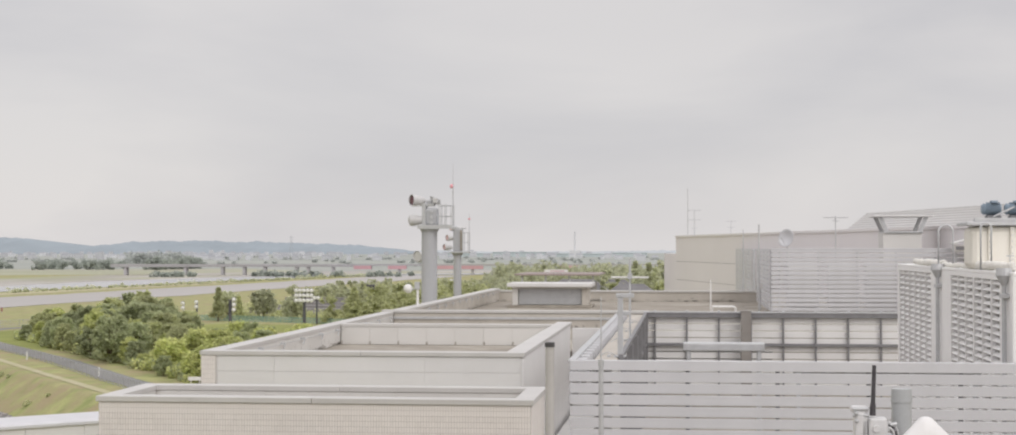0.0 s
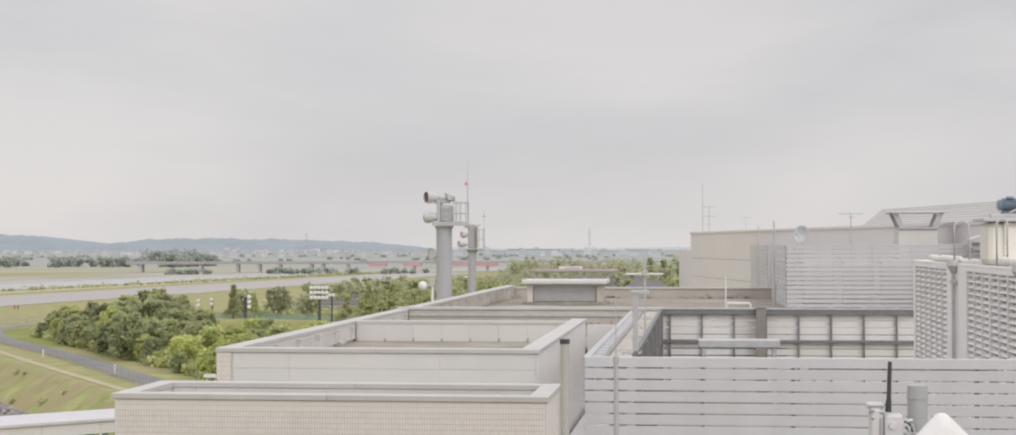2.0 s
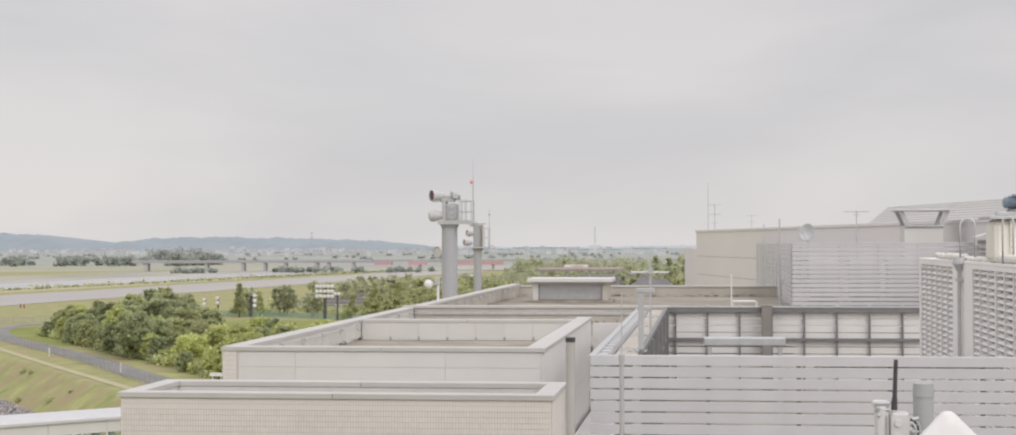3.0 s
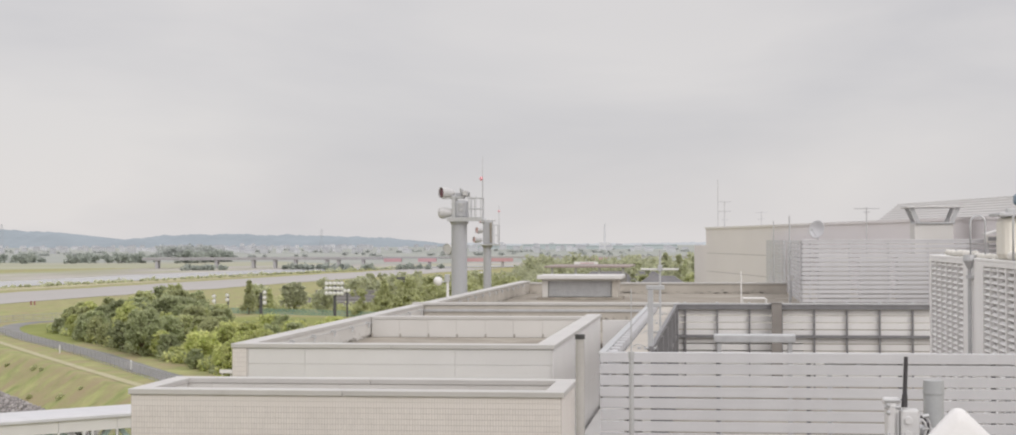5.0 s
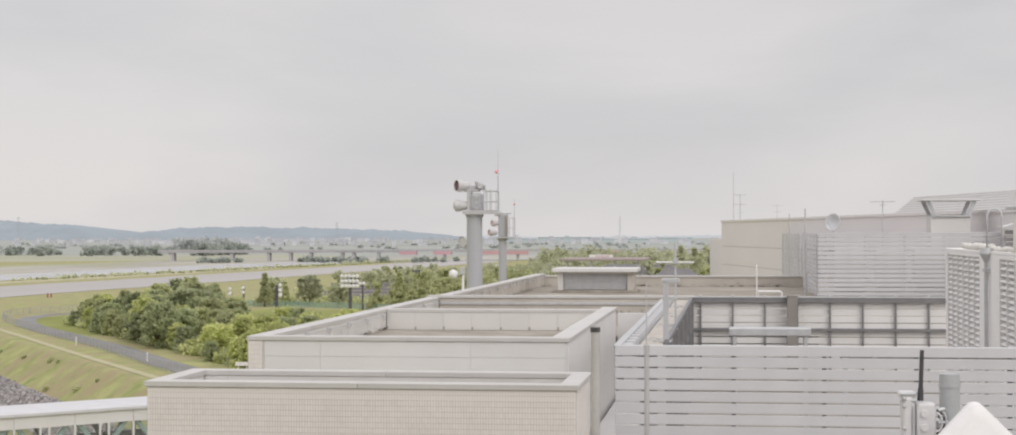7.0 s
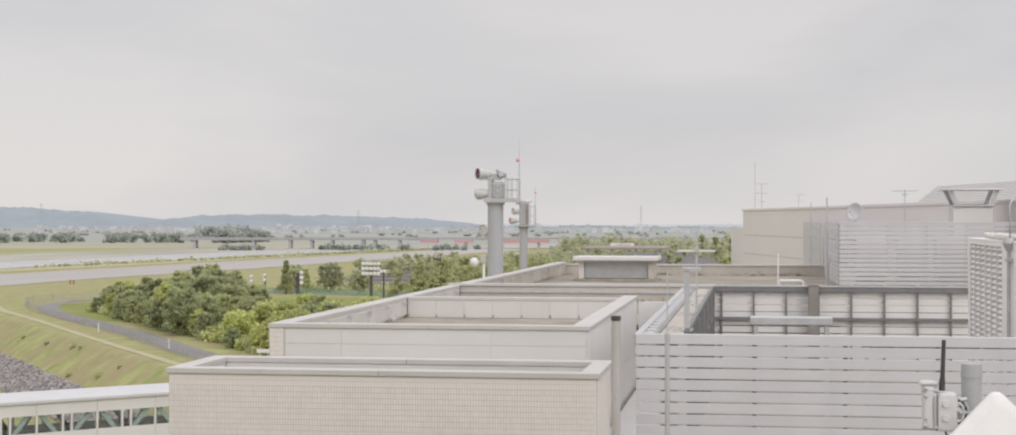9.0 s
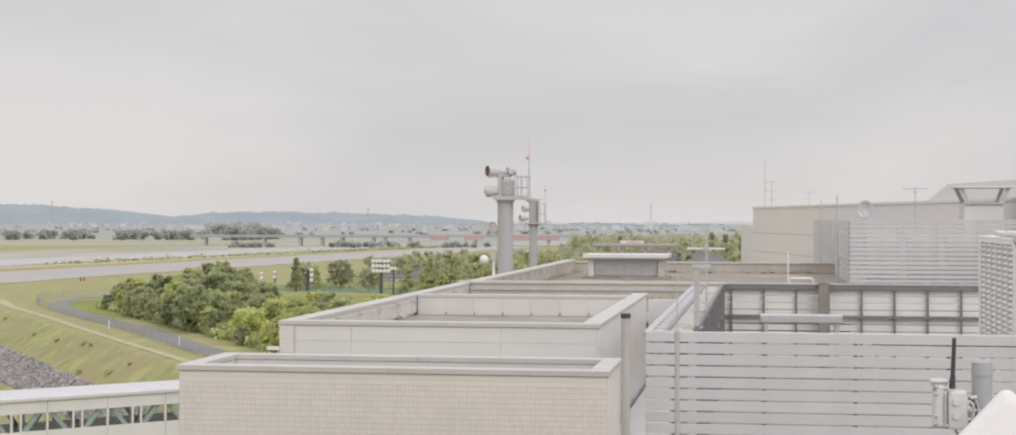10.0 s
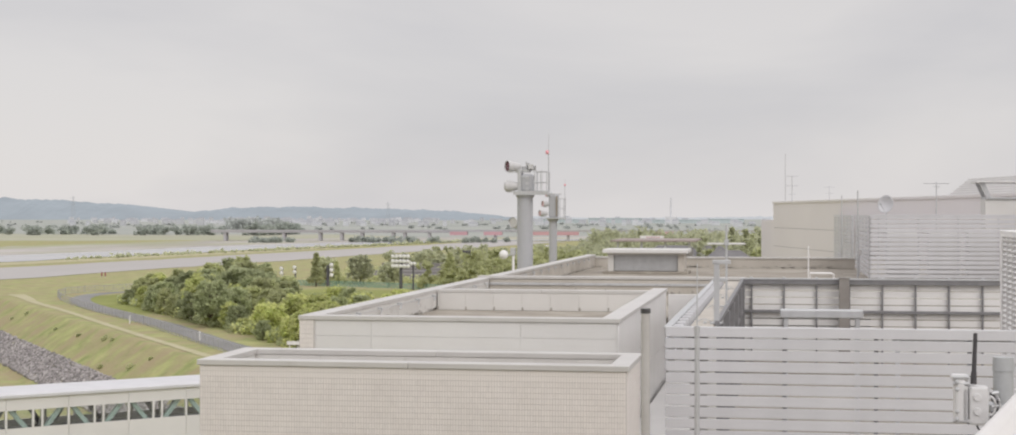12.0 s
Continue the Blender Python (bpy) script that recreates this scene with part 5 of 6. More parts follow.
def plant(k, x, y, s=1.0, turn=0.0):
    m = Matrix.LocRotScale((x, y, bank(x, y)), Euler((0, 0, turn)), None)
    if k not in used:
        used.add(k)
        kinds[k].matrix_basis = m @ Matrix.Diagonal((s, s, s, 1))
        return kinds[k]
    ob = copy_thing(kinds[k], m)
    ob.scale = (s, s, s)
    return ob


def inside(p, poly):
    c = False
    for (x0, y0), (x1, y1) in zip(poly, poly[1:] + poly[:1]):
        if (y0 > p[1]) != (y1 > p[1]) and p[0] < (x1 - x0) * (p[1] - y0) / (y1 - y0) + x0:
            c = not c
    return c


# tree-top heights of the thicket by bearing
EDGE = ((-0.44, -0.425, -0.415, -0.397, -0.376, -0.36, -0.341, -0.325, -0.31, -0.28, -0.2), (2.4, 3.4, 4.6, 4.8, 6.3, 7.0, 7.9, 6.2, 5.2, 4.4, 4.0))


def thicket(poly, gap, choose, n, seed, smin=0.8, smax=1.15, edge=False):
    rnd = random.Random(seed)
    xs, ys = [p[0] for p in poly], [p[1] for p in poly]
    done = []
    for _ in range(n * 40):
        p = (rnd.uniform(min(xs), max(xs)), rnd.uniform(min(ys), max(ys)))
        if len(done) >= n or not inside(p, poly) or any(math.hypot(p[0] - q[0], p[1] - q[1]) < gap for q in done):
            continue
        done.append(p)
        if edge:
            k = rnd.choice(choose)
            plant(k, *p, max(0.3, np.interp(p[0] / p[1], EDGE[0], EDGE[1]) / HEIGHT[k] * rnd.uniform(smin, smax)), rnd.random() * 6.28)
        else:
            plant(rnd.choice(choose), *p, rnd.uniform(smin, smax), rnd.random() * 6.28)
    return done


# the thicket beside the service road: tall in its heart, low towards the roofs
thicket([(-122, 301), (-115, 276), (-108, 261), (-92, 236), (-78, 213), (-73, 236), (-84, 270), (-90, 292), (-102, 298)], 2.9, [0, 1, 1, 1, 2, 3, 4, 0, 1], 124, 3, 0.62, 1.06, True)
thicket([(-74, 213), (-56, 184), (-38, 190), (-48, 236), (-62, 268), (-74, 258)], 3.0, [4, 5, 1, 5, 2, 0], 80, 4, 0.55, 1.02, True)
# its outer edge, mostly in the yellow-green that also paints sunlit leaves
edge_rnd = random.Random(5)
for i in range(26):
    f = i / 25
    plant([5, 2, 4, 5][i % 4], -116.5 + 60 * f + edge_rnd.uniform(-0.5, 2), 274 - 89 * f + edge_rnd.uniform(-0.5, 2), edge_rnd.uniform(0.45, 0.8) * (0.6 + 0.4 * min(1, f / 0.3)), i)
for k, x, y, s in ((5, -55.5, 185.5, 0.9), (2, -53, 188, 0.75), (5, -58, 189.5, 0.85), (4, -50, 184, 0.8), (5, -52, 182.5, 0.7)):
    plant(k, x, y, s, y)
# trees round the sports ground and further off
for k, x, y, s in ((9, -100, 341, 0.95), (6, -101, 352, 0.65), (6, -93, 352, 0.7), (9, -96.5, 345, 0.7), (6, -84, 342, 0.55), (9, -68, 330, 1.0), (8, -84, 352, 0.55)):
    plant(k, x, y, s, x)
thicket([(-16, 300), (-2, 300), (-2, 420), (-20, 420)], 6, [8, 8, 8, 7], 22, 14, 0.8, 1.08)
for k in range(len(kinds)):
    if k not in used:
        plant(k, -20 - 5 * k, 480)


def bushes(name, label, clumps, count, leaf, material, seed):
    """Uncountable scrub: many leaf sprays in clumps along a stretch of land."""
    rng = np.random.default_rng(seed)
    cs = np.array([c[:3] for c in clumps])
    rs = np.array([c[3] for c in clumps])
    v, f = leaves(rng, cs, rs, count, leaf)
    return tagged(from_arrays(name, v.tolist(), f.tolist(), material), label, "scrub", kind="stuff")


def woods(label, poly, gap, n, hmin, hmax, seed, material, leaf=0.46, per=430):
    """Trees past counting: crowns of many leaf sprays over bare stems, joined."""
    rnd, rng = random.Random(seed), np.random.default_rng(seed)
    xs, ys = [p[0] for p in poly], [p[1] for p in poly]
    done, cs, rs, sv, sf = [], [], [], [], []
    for _ in range(n * 40):
        p = (rnd.uniform(min(xs), max(xs)), rnd.uniform(min(ys), max(ys)))
        if len(done) >= n or not inside(p, poly) or any(math.hypot(p[0] - q[0], p[1] - q[1]) < gap for q in done):
            continue
        done.append(p)
        h = rnd.uniform(hmin, hmax)
        wide = h * rnd.uniform(0.36, 0.54)
        for _ in range(26):
            a, q = rnd.random() * 6.283, rnd.random()
            r = wide * math.sqrt(max(0.05, 1 - ((q - 0.35) / 0.72) ** 2)) * (0.2 + 0.8 * rnd.random())
            cs.append((p[0] + r * math.cos(a), p[1] + r * math.sin(a), h * (0.12 + 0.80 * q)))
            rs.append(wide * rnd.uniform(0.14, 0.32))
        for k in range(5):
            t = 6.2832 * k / 5
            sv += [(p[0] + 0.022 * h * math.cos(t), p[1] + 0.022 * h * math.sin(t), 0), (p[0] + 0.01 * h * math.cos(t), p[1] + 0.01 * h * math.sin(t), h * 0.6)]
        j = len(sv) - 10
        sf += [(j + 2 * k, j + (2 * k + 2) % 10, j + (2 * k + 3) % 10, j + 2 * k + 1) for k in range(5)]
    wood = thing("woodland", (0, 0, 0), label, "trees", kind="stuff")
    v, f = leaves(rng, np.array(cs), np.array(rs), per * len(done), leaf)
    tagged(from_arrays("crowns", v.tolist(), f.tolist(), material, wood), kind="stuff")
    tagged(from_arrays("trunks", sv, sf, M_BARK, wood), kind="stuff")


woods("fresh green trees round the sports ground", [(-75, 330), (-58, 300), (-46, 300), (-30, 330), (-30, 420), (-60, 430)], 4.5, 60, 5, 8.5, 11, M_LEAF)
woods("green trees beyond the sports ground, paled for haze", [(-108, 420), (-60, 396), (-35, 430), (-20, 470), (-30, 560), (-100, 520)], 5.5, 120, 3.5, 6.5, 12, M_LEAFF)
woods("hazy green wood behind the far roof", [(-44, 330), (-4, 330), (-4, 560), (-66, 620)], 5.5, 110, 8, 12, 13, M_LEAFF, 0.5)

rnd = random.Random(21)
line = []
for i in range(240):
    f = rnd.random()
    line.append((-240 + 70 * f + rnd.uniform(-3, 3), 520 + 420 * f + rnd.uniform(-6, 6), 0.3, rnd.uniform(0.3, 0.8) if i % 7 else rnd.uniform(1.0, 2.2)))
bushes("scrub", "low green scrub along the riverbank", line, 9000, 0.5, M_LEAFF, 1)
far_w = []
for i in range(96):
    x, top = (rnd.uniform(-690, -405), 4.0) if i % 4 else (rnd.uniform(-377, -361), 6.0)
    y = 1130 + rnd.uniform(-40, 60)
    for _ in range(4):
        far_w.append((x + rnd.uniform(-5, 5), y, 1.2 + rnd.random() * top, rnd.uniform(1.6, 3.4)))
for i in range(16):
    far_w.append((rnd.uniform(-287, -262), rnd.uniform(835, 860), 1.0, rnd.uniform(1.0, 2.4)))
for i in range(40):
    far_w.append((rnd.uniform(-235, -150), rnd.uniform(850, 890), 1.2, rnd.uniform(1.0, 2.6)))
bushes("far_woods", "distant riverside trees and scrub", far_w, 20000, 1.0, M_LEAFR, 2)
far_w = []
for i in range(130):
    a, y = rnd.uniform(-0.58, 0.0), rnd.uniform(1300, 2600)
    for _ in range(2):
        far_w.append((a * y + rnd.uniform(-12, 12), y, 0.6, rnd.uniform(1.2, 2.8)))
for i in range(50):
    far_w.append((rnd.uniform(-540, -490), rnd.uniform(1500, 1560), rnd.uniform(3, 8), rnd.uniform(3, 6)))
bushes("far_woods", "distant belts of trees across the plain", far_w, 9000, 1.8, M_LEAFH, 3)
under = []
for i in range(420):
    f, g = rnd.random(), rnd.random()
    under.append((-117 + 60 * f + 16 * g * rnd.random(), 273 - 89 * f + 10 * g * rnd.random(), 0.3 + 0.7 * rnd.random(), rnd.uniform(0.4, 1.05)))
bushes("undergrowth", "dense green undergrowth at the foot of the thicket", under[::2], 10000, 0.24, M_LEAFD, 6)
bushes("undergrowth", "bright green bushes at the edge of the thicket", under[1::3], 7000, 0.24, M_LEAFY, 7)
tuft = []
for i in range(12):
    s, d = rnd.uniform(-150, 10), rnd.uniform(1.5, 7.5)
    p = CREST + ALONG * s + OUT * d
    tuft.append((p.x, p.y, bank(p.x, p.y) + 0.1, rnd.uniform(0.2, 0.55)))
bushes("grass_tufts", "rank grass tufts on the bank", tuft, 900, 0.18, M_LEAF, 4)

shrub = []
for i in range(60):
    shrub.append((rnd.uniform(-106, -72), rnd.uniform(352, 379), 0.4, rnd.uniform(0.6, 1.7)))
for i in range(40):
    shrub.append((rnd.uniform(-110, -76), rnd.uniform(402, 412), 1.0, rnd.uniform(1.0, 2.4)))
bushes("shrubs", "loose shrubs round the spectator terraces", shrub, 7000, 0.32, M_LEAF, 8)

# ---- fences, posts and sports ground ----
M_WIRE = mat("galvanised_wire", (0.44, 0.44, 0.46), (0.36, 0.36, 0.38), 2, 0.5, metal=0.2, fine=20, bump=0)


def wire_fence(points, h, material, label, gap=2.5, wire=0.18, thick=0.02):
    t = thing("fence", (*points[0], 0), label, "fence")
    o = ORIGIN[t.name]
    bm_v, bm_f = [], []
    first = None
    for (x0, y0), (x1, y1) in zip(points, points[1:]):
        L = math.hypot(x1 - x0, y1 - y0)
        dx, dy = (x1 - x0) / L, (y1 - y0) / L
        for i in range(int(L / gap) + 1):
            x, y = x0 + dx * gap * i, y0 + dy * gap * i
            if first is None:
                first = part("post", tube((x, y, 0), (x, y, h + 0.1), 0.035, seg=6), material, t)
                fx, fy = x, y
            else:
                share("post", first, t, (x - fx, y - fy, 0))
        for i in range(int(L / wire)):
            s = wire * i
            for lean in (0.5, -0.5):
                j = len(bm_v)
                xa, ya, xb, yb = x0 + dx * s, y0 + dy * s, x0 + dx * (s + lean), y0 + dy * (s + lean)
                for x, y, z in ((xa, ya, 0.05), (xa + dx * thick, ya + dy * thick, 0.05), (xb + dx * thick, yb + dy * thick, h), (xb, yb, h)):
                    bm_v.append((x - o.x, y - o.y, z - o.z))
                bm_f.append((j, j + 1, j + 2, j + 3))
        for z in (0.1, h):
            part("rail", tube((x0, y0, z), (x1, y1, z), 0.03, seg=6), material, t)
    tagged(from_arrays("mesh", bm_v, bm_f, material, t), kind="stuff")
    return t


wire_fence([(-41.5, 145), (-68.4, 186.2), (-90.2, 220.2), (-111.7, 250.2), (-121.8, 265.2), (-130, 278.5), (-136, 290), (-139, 300), (-138.5, 308), (-134, 318), (-118, 336)], 1.25, M_WIRE, "grey chain-link fence along the service road")
M_TEAL = mat("teal_fence_paint", (0.27, 0.42, 0.355), (0.21, 0.345, 0.29), 2, 0.6, fine=10, bump=0)
wire_fence([(-108, 346), (-92, 340), (-77, 333), (-66, 326)], 1.2, M_TEAL, "teal green fence beside the sports ground", wire=0.14, thick=0.05)
for x, y in ((-109, 263), (-72, 194), (-120, 290), (-93, 222)):
    mk = thing("marker_post", (x, y, 0), "short white marker post at the roadside", "post", "marker posts")
    part("shaft", tube((x, y, 0), (x, y, 1.1), 0.1, 0.08, 8), M_WHITEPAINT, mk)
    part("cap", ball((x, y, 1.1), 0.09, sub=1), M_WHITEPAINT, mk)


M_LAMPPOLE = mat("dark_lamp_pole_paint", (0.11, 0.11, 0.12), (0.075, 0.075, 0.085), 2, 0.6, fine=10, bump=0)


def sports_light(x, y, h, rows, cols, label, white=False, side=0.0, turned=False):
    t = thing("sports_floodlight", (x, y, 0), label, "floodlight", "sports ground floodlights")
    part("pole", tube((x, y, 0), (x, y, h), 0.32 if rows * cols > 2 else 0.2, 0.28 if rows * cols > 2 else 0.17, 10), M_WHITEPAINT if white else M_LAMPPOLE, t)
    for r in range(rows):
        z = h - 0.1 - 0.98 * r
        part("crossbar", box(x + side - 0.36 * cols - side, x + side + 0.36 * cols, y - 0.08, y + 0.08, z - 0.07, z + 0.07), M_LAMPPOLE, t)
        for c in range(cols):
            xx = x + side + (c - (cols - 1) / 2) * 0.78
            lp = part("lamp", tube((xx, y - 0.05, z + 0.3), (xx, y - 0.55, z + 0.2), 0.26, 0.46, 12), M_LAMPPOLE, t)
            part("face", ball((xx, y - 0.55, z + 0.2), 0.43, sub=2, squash=(1, 0.5, 1)), M_LAMPPOLE if turned else M_WHITEPAINT, lp, "dark lamp back" if turned else "white lamp face")
    return t


sports_light(-75.1, 316, 7.3, 3, 5, "dark sports floodlight pole with three rows of white lamps")
sports_light(-86.5, 303, 5.9, 3, 1, "dark sports floodlight pole with three stacked lamps", side=0.85)
sports_light(-104.2, 330, 4.2, 2, 1, "pale sports floodlight pole with stacked lamps", True)
sports_light(-104.4, 340, 4.1, 2, 1, "slim dark sports floodlight pole")
sports_light(-77.5, 400, 6.2, 2, 4, "dark far sports floodlight pole with lamps turned away", turned=True)
sports_light(-75.8, 330, 5.4, 1, 2, "dark sports floodlight pole with one row of lamps")
sports_light(-66, 460, 6.4, 2, 2, "dark distant floodlight pole among trees")
M_STAND = mat("grey_concrete_terrace", (0.30, 0.285, 0.275), (0.22, 0.21, 0.20), 0.5, 0.9, fine=4, bump=0.2)
st = thing("terrace", (-94, 386, 0), "grey concrete spectator terraces under low trees", "terrace")
for k in range(4):
    part("step", box(-104 + 2 * k, -80 - k, 380 + 5 * k, 384.6 + 5 * k, 0, 0.5 + 0.6 * k, 0.02), M_STAND, st)
part("wall", box(-100, -84, 400, 400.6, 0, 3.4), M_STAND, st)
hut2 = thing("notice_board", (-55.5, 184, 0), "small white notice board on two posts by the thicket", "sign")
for x in (-56.1, -55.1):
    part("leg", tube((x, 180.5, 0), (x, 180.5, 1.0), 0.05, seg=8), M_WHITEPAINT, hut2)
part("board", box(-56.4, -54.8, 180.4, 180.48, 0.78, 1.2), M_WHITEPAINT, hut2)

wb = thing("lamp_post", (-105.6, 262, 0), "short pale post with a white box head among the trees", "lamp")
part("shaft", tube((-105.6, 262, 0), (-105.6, 262, 2.2), 0.09, 0.07, 8), M_WHITEPAINT, wb)
part("head", box(-105.95, -105.25, 261.8, 262.2, 2.2, 2.85, 0.1), M_WHITEPAINT, wb)

# runway marker boards
for x in (-181, -180):
    mb = thing("runway_marker", (x * 0.92, 380, 0), "small dark red marker beside the runway", "marker", "runway markers")
    part("stake", tube((x * 0.92, 380, 0), (x * 0.92, 380, 0.5), 0.08, seg=6), M_STEEL, mb)
    part("board", box(x * 0.92 - 0.2, x * 0.92 + 0.2, 379.9, 380, 0.3, 1.3), mat("faded_red_board", (0.35, 0.16, 0.15), (0.28, 0.12, 0.11), 3, 0.7), mb)

# ---- bridge over the river ----
M_CONC = mat("grey_bridge_concrete", (0.47, 0.46, 0.475), (0.41, 0.40, 0.415), 0.05, 0.9, fine=1, bump=0.1)
M_REDG = mat("pale_red_girder_paint", (0.58, 0.36, 0.39), (0.52, 0.31, 0.34), 0.05, 0.7, fine=1, bump=0.05)
BR = Matrix.Translation((-265, 900, 0)) @ Matrix.Rotation(math.atan2(40, 290), 4, "Z")
br = thing("bridge", (-265, 900, 0), "long low road bridge with grey and pale red girders", "bridge")
part("deck", box(-60, 560, 0, 9, 5.35, 5.9, m=BR), M_CONC, br)
part("parapet", box(-60, 560, -0.1, 0.2, 5.9, 6.4, m=BR), M_CONC, br)
for x in (-52, -18, 3, 15.4, 27.2, 45.2, 51.8, 66, 104, 146, 190, 240, 290, 340):
    part("pier", box(x - 0.8, x + 0.8, 1, 8, 0, 4.85, m=BR), M_CONC, br)
for x in np.arange(-60, 78, 15.0):
    part("girder", box(x, min(x + 14.9, 78), 0.2, 8.8, 4.75, 5.35, m=BR), M_CONC, br)
for x0, x1 in ((78, 88), (97.5, 108), (125, 135), (139, 152), (165, 174), (196, 206)):
    part("red_girder", box(x0, x1, -0.15, 8.9, 3.4, 5.4, m=BR), M_REDG, br, "pale red steel girder")

# the far plain, its colour paled to stand for distance haze
M_PLAIN = mat("haze_paled_fields", (0.37, 0.385, 0.35), (0.30, 0.32, 0.295), 0.004, 0.95, fine=0.03, bump=0, stretch=(0.3, 1, 1))
strip("far_fields", [(-2600, 2870), (-1200, 2875), (0, 2875), (2500, 2870)], [3500, 3500, 3500, 3500], 0.03, M_PLAIN, "green and grey fields far across the plain, paled for haze", "fields")

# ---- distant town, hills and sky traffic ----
# town colours are paled and bluish to paint the haze over them
M_FARHOUSE = mat("haze_paled_walls", (0.58, 0.59, 0.61), (0.52, 0.53, 0.55), 0.01, 0.8, fine=0.05, bump=0, vary=0.13, island=True)
rnd = random.Random(31)
hv, hf = [], []
for i in range(300):
    y = rnd.uniform(1900, 3300)
    a = rnd.uniform(-0.46, 0.02) if i % 3 else rnd.uniform(-0.36, -0.22)
    x, w, d, h = a * y, rnd.uniform(4, 11), rnd.uniform(5, 9), rnd.uniform(3, 6) * (1.6 if rnd.random() < 0.1 else 1)
    j = len(hv)
    hv += [(x - w / 2, y, 0), (x + w / 2, y, 0), (x + w / 2, y + d, 0), (x - w / 2, y + d, 0), (x - w / 2, y, h), (x + w / 2, y, h), (x + w / 2, y + d, h), (x - w / 2, y + d, h), (x - w / 2, y + d / 2, h + 2), (x + w / 2, y + d / 2, h + 2)]
    hf += [tuple(j + k for k in q) for q in ((0, 1, 5, 4), (1, 2, 6, 9, 5), (2, 3, 7, 6), (3, 0, 4, 8, 7), (4, 5, 9, 8), (6, 7, 8, 9))]
# roofs darker than the walls, to level the sky's light between them
M_FARROOF = mat("haze_levelled_roofs", (0.36, 0.37, 0.39), (0.31, 0.32, 0.34), 0.01, 0.8, fine=0.05, bump=0, vary=0.12, island=True)
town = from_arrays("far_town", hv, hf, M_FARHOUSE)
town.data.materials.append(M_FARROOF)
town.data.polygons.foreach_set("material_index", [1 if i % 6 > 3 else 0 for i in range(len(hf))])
tagged(town, "distant town houses below the hills, paled for haze", "town", kind="stuff")


# distance haze put into the colour, with emission standing in for airlight
def haze_mat(name, colour, glow):
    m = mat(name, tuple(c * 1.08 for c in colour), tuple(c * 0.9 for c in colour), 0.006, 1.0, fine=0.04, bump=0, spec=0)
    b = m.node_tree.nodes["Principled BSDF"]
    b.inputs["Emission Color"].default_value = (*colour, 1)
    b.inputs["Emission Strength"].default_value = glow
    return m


def ridge(name, y0, ctrl, rough, material, label, step=5.0):
    """A wooded ridge as a backdrop: its top follows a few heights, with a tree-like edge."""
    xs = np.arange(ctrl[0][0], ctrl[-1][0], step)
    hs = np.interp(xs, [c[0] for c in ctrl], [c[1] for c in ctrl])
    v, f = [], []
    for i, (x, h) in enumerate(zip(xs, hs)):
        h += rough * (noise.noise(Vector((x * 0.006, y0, 0))) * 1.6 + noise.noise(Vector((x * 0.022, y0, 3))) * 1.0 + noise.noise(Vector((x * 0.06, y0, 7))) * 1.5 + noise.noise(Vector((x * 0.13, y0, 9))) * 1.3)
        for k, (dy, q) in enumerate(((0, 0.0), (60, 0.45), (130, 0.8), (200, 1.0), (420, 0.7))):
            v.append((x, y0 + dy + 20 * noise.noise(Vector((x * 0.02, k, 1))), max(0, h * q) - (0.5 if k == 0 else 0)))
        if i:
            for k in range(4):
                a = (i - 1) * 5 + k
                f.append((a, a + 5, a + 6, a + 1))
    return tagged(from_arrays(name, v, f, material), label, "backdrop", kind="structure")


# blue-grey tone and glow are painted haze, not the woods' own colour
M_HILL = haze_mat("hazy_blue_hill", (0.275, 0.31, 0.338), 0.2)
M_HILL2 = haze_mat("pale_hazy_hill", (0.40, 0.425, 0.445), 0.2)
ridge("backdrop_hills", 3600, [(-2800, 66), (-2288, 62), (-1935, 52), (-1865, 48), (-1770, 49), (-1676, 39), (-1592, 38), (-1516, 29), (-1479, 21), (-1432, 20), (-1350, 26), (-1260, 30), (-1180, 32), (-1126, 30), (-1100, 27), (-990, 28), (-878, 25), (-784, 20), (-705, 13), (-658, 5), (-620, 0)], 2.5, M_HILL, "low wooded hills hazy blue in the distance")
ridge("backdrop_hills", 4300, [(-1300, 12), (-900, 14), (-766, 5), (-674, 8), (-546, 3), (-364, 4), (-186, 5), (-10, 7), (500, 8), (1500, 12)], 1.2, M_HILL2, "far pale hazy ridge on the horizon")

# a slim chimney and pylons far off, their greys mixed with painted haze
M_FAR = mat("haze_paled_structure", (0.66, 0.665, 0.68), (0.60, 0.605, 0.62), 0.02, 0.8, fine=0.2, bump=0)
ch = thing("chimney", (-168, 2500, 0), "slim chimney far across the plain, paled for haze", "chimney")
part("shaft", tube((-168, 2500, 0), (-168, 2500, 40), 2.0, 1.2, 12), M_FAR, ch)
part("base_building", box(-176, -160, 2490, 2510, 0, 11), M_FAR, ch)
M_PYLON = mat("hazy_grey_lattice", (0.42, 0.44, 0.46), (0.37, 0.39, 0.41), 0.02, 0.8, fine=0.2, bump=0)
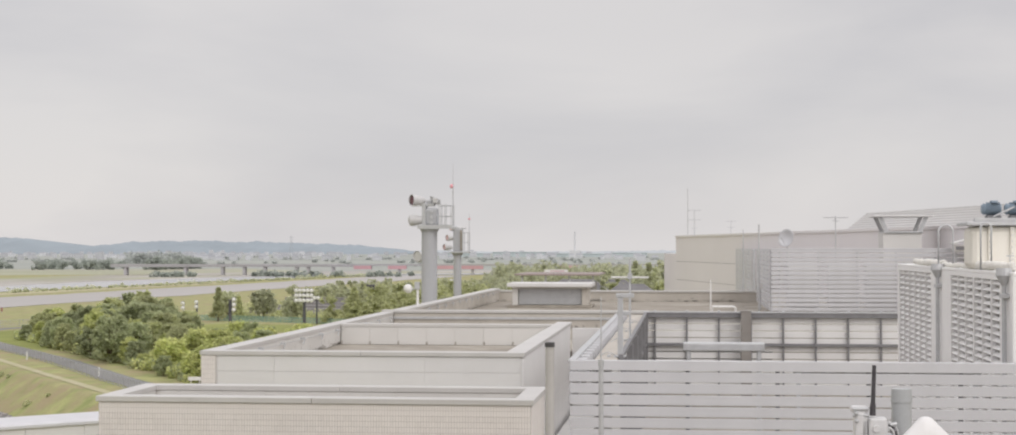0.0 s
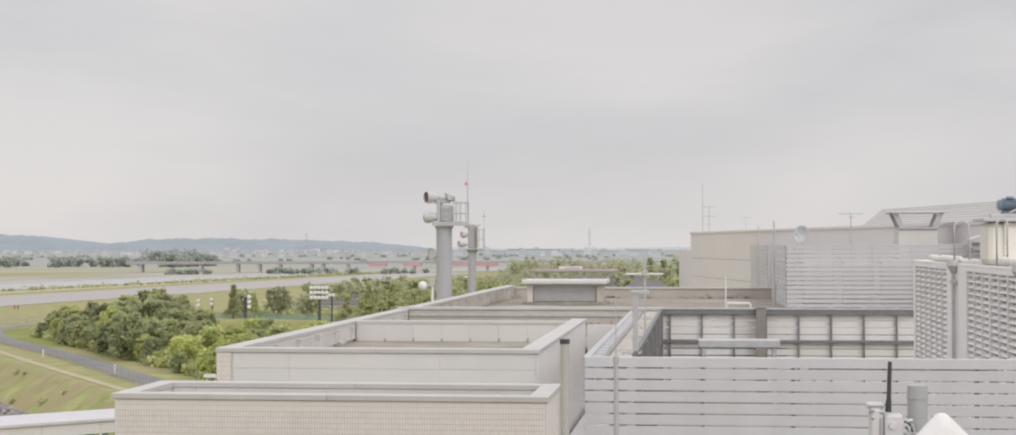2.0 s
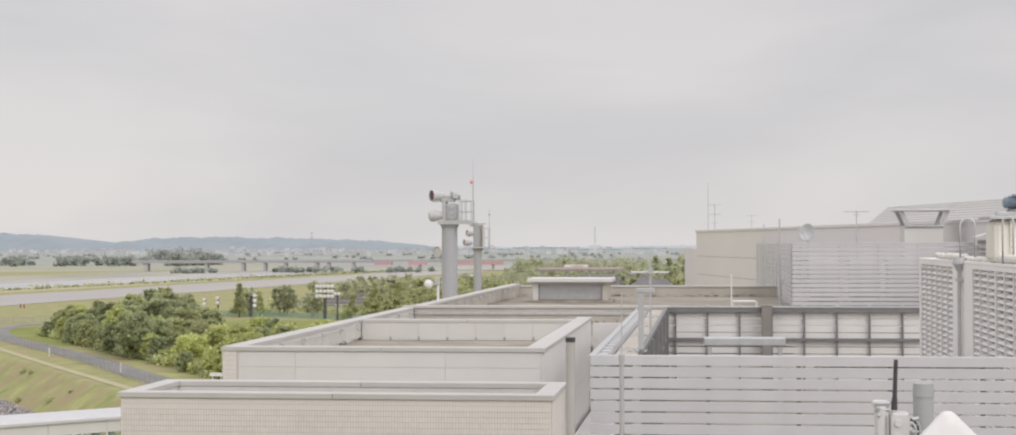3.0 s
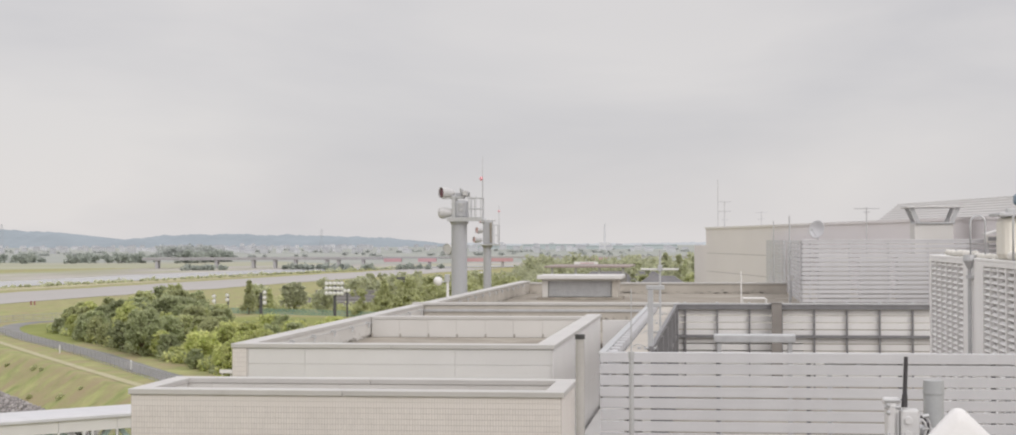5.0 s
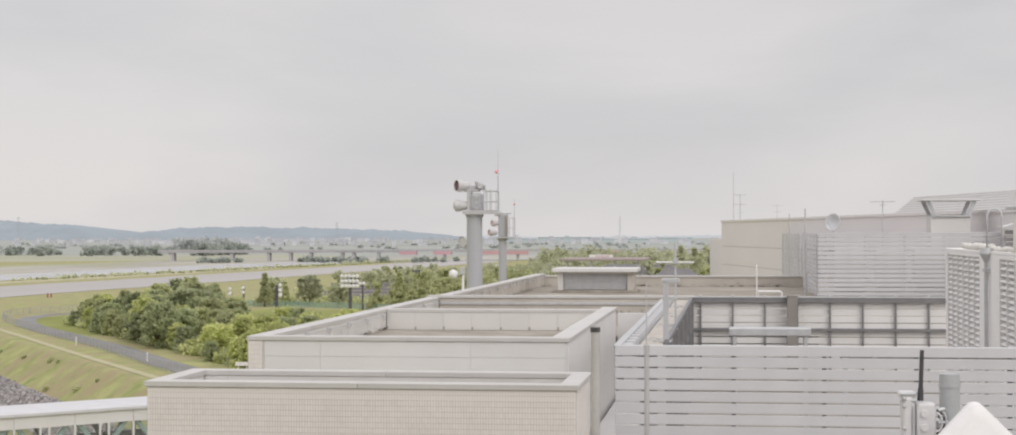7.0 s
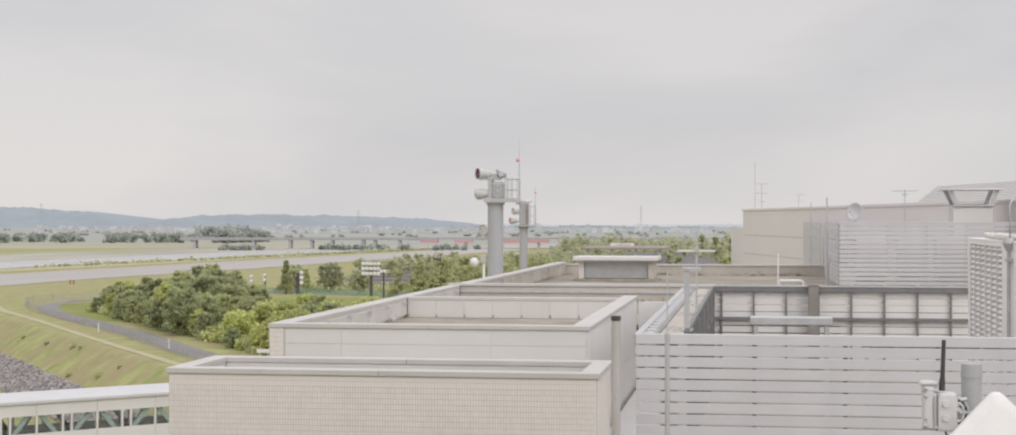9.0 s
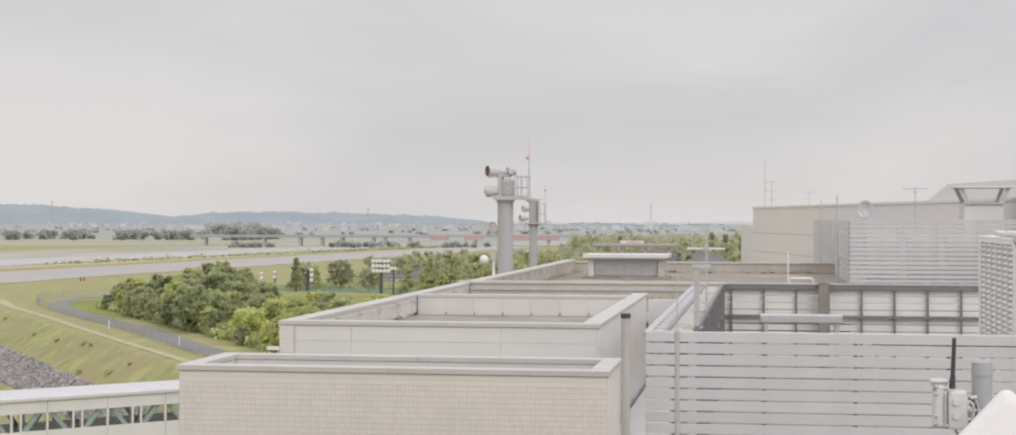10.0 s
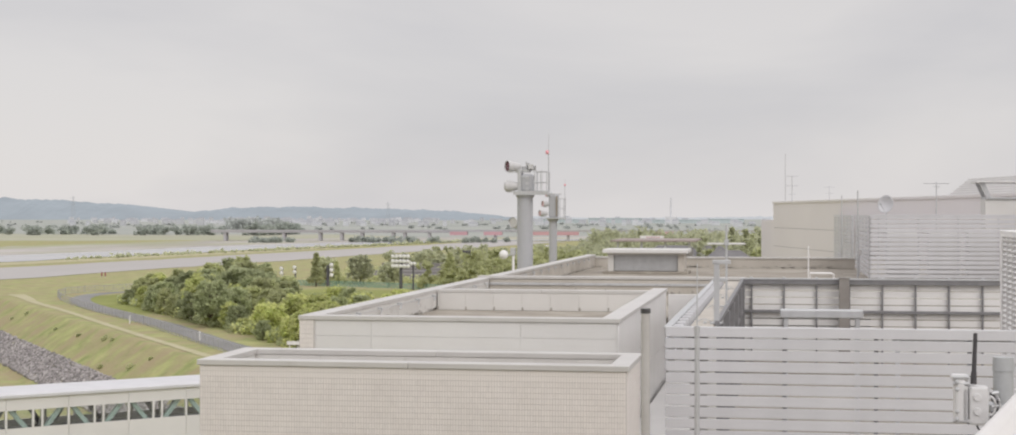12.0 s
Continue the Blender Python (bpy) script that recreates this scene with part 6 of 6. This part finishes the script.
for x, y, h in ((-985, 2150, 40), (-640, 2600, 34)):
    py = thing("pylon", (x, y, 0), "faint lattice power pylon before the hills", "pylon", "pylons")
    for sx in (-1, 1):
        for sy in (-1, 1):
            part("leg", tube((x + 3 * sx, y + 3 * sy, 0), (x + 0.4 * sx, y + 0.4 * sy, h), 0.2, 0.12, 5), M_PYLON, py)
    for k in range(3):
        part("arm", tube((x - 4, y, h * (0.7 + 0.12 * k)), (x + 4, y, h * (0.7 + 0.12 * k)), 0.14, seg=5), M_PYLON, py)

# long low buildings across the plain, their teal walls paled for haze
M_FARTEAL = mat("haze_paled_teal_walls", (0.52, 0.58, 0.59), (0.48, 0.54, 0.55), 0.02, 0.8, fine=0.1, bump=0)
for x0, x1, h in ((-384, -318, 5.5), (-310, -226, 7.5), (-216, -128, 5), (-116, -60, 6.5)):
    fb = thing("far_building", ((x0 + x1) / 2, 2620, 0), "long teal building far across the plain, paled for haze", "building", "far buildings")
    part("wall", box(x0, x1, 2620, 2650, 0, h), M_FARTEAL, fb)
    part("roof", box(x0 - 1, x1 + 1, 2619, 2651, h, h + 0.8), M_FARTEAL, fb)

# flat-roofed pavilion and tiled houses beyond the far roof
pav = thing("pavilion_building", (-11.7, 152, 0), "flat-roofed building with a thin overhanging roof beyond the terminal", "building")
part("body", box(-15.2, -8.6, 151, 160, 0, 12.6), M_STAND, pav)
part("roof", box(-15.7, -7.8, 149.5, 161, 13.36, 13.52, 0.03), mat("brown_flat_roof", (0.36, 0.30, 0.285), (0.29, 0.24, 0.23), 0.5, 0.8, fine=4, bump=0.1), pav, "thin flat brownish roof")
for x in (-15.0, -12.8, -10.6, -8.4):
    part("column", box(x - 0.1, x + 0.1, 150, 150.2, 12.6, 13.38), M_STEEL, pav)
part("lower_roof", box(-13.5, -9.5, 149.8, 151, 12.3, 12.75), M_STEEL, pav)
sg = part("roof_sign", box(-12.95, -10.75, 150, 150.2, 13.66, 13.92, 0.02), M_WHITEPAINT, pav, "white roof sign with faint red marks")
for x in (-12.6, -11.9, -11.2):
    part("stand", tube((x, 150.1, 13.5), (x, 150.1, 13.67), 0.04, seg=6), M_STEEL, sg)
for i in range(6):
    part("mark", box(-12.35 + 0.22 * i, -12.2 + 0.22 * i, 149.985, 149.996, 13.73, 13.84), M_REDG, sg)
M_TILEROOF = mat("grey_tiled_roof", (0.20, 0.195, 0.20), (0.15, 0.145, 0.15), 0.6, 0.6, fine=5, bump=0.4)


def house(x, y, w, d, eave, ridge_z, label):
    t = thing("house", (x, y, 0), label, "house", "houses beyond the roofs")
    part("wall", box(x - w / 2, x + w / 2, y, y + d, 0, eave), M_OLDWALL, t)
    bm = bmesh.new()
    o = 0.7
    v = [bm.verts.new(p) for p in ((x - w / 2 - o, y - o, eave), (x + w / 2 + o, y - o, eave), (x + w / 2 + o, y + d + o, eave), (x - w / 2 - o, y + d + o, eave), (x - w / 4, y + d / 2, ridge_z), (x + w / 4, y + d / 2, ridge_z))]
    for q in ((0, 1, 5, 4), (1, 2, 5), (2, 3, 4, 5), (3, 0, 4), (3, 2, 1, 0)):
        bm.faces.new([v[k] for k in q])
    part("roof", bm, M_TILEROOF, t, "grey tiled hip roof")
    part("window", box(x - 1, x + 1, y - 0.05, y, eave - 2, eave - 0.6), M_DARK, t)


house(-20, 300, 12, 9, 7.2, 10.0, "two-storey house with a grey tiled hip roof")
house(-9.5, 290, 9, 7, 7.2, 9.4, "two-storey house with a broad grey tiled roof")
house(-15, 340, 10, 8, 6.4, 9.2, "two-storey house with a grey tiled roof among trees")
house(-28, 330, 11, 8, 6.2, 8.6, "grey-roofed house behind the pavilion")

# a small airliner low in the sky
plane = thing("airliner", (-346, 2500, 46), "small white airliner on its approach, far off", "aircraft")
PL = Matrix.Translation((-346, 2500, 46.5)) @ Matrix.Rotation(radians(-12), 4, "Z")
bm = bmesh.new()
tube((-5, 0, 0), (5, 0, 0), 0.9, 0.9, 10, bm); tube((5, 0, 0), (7.5, 0, -0.1), 0.9, 0.2, 10, bm); tube((-9, 0, 0.5), (-5, 0, 0), 0.2, 0.9, 10, bm)
bmesh.ops.transform(bm, matrix=PL, verts=bm.verts)
part("fuselage", bm, M_WHITEPAINT, plane)
for s in (-1, 1):
    bm = bmesh.new()
    v = [bm.verts.new(PL @ Vector(p)) for p in ((1.8, 0.5 * s, -0.3), (-1.2, 0.5 * s, -0.3), (-3.2, 8 * s, 0.4), (-2.2, 8 * s, 0.4), (1.8, 0.5 * s, -0.55), (-1.2, 0.5 * s, -0.55), (-3.2, 8 * s, 0.3), (-2.2, 8 * s, 0.3))]
    for q in ((0, 1, 2, 3), (7, 6, 5, 4), (0, 4, 5, 1), (1, 5, 6, 2), (2, 6, 7, 3), (3, 7, 4, 0)):
        bm.faces.new([v[k] for k in q])
    bmesh.ops.recalc_face_normals(bm, faces=bm.faces)
    part("wing", bm, M_WHITEPAINT, plane)
    bm = tube((1.6, 2.6 * s, -0.9), (-0.6, 2.6 * s, -0.9), 0.45, 0.38, 8)
    bmesh.ops.transform(bm, matrix=PL, verts=bm.verts)
    part("engine", bm, M_STEEL, plane)
part("tail_fin", box(-8.8, -6.8, -0.1, 0.1, 0.5, 3.2, m=PL), M_FARHOUSE, plane)
part("tailplane", box(-8.8, -7.4, -2.6, 2.6, 0.6, 0.75, m=PL), M_WHITEPAINT, plane)
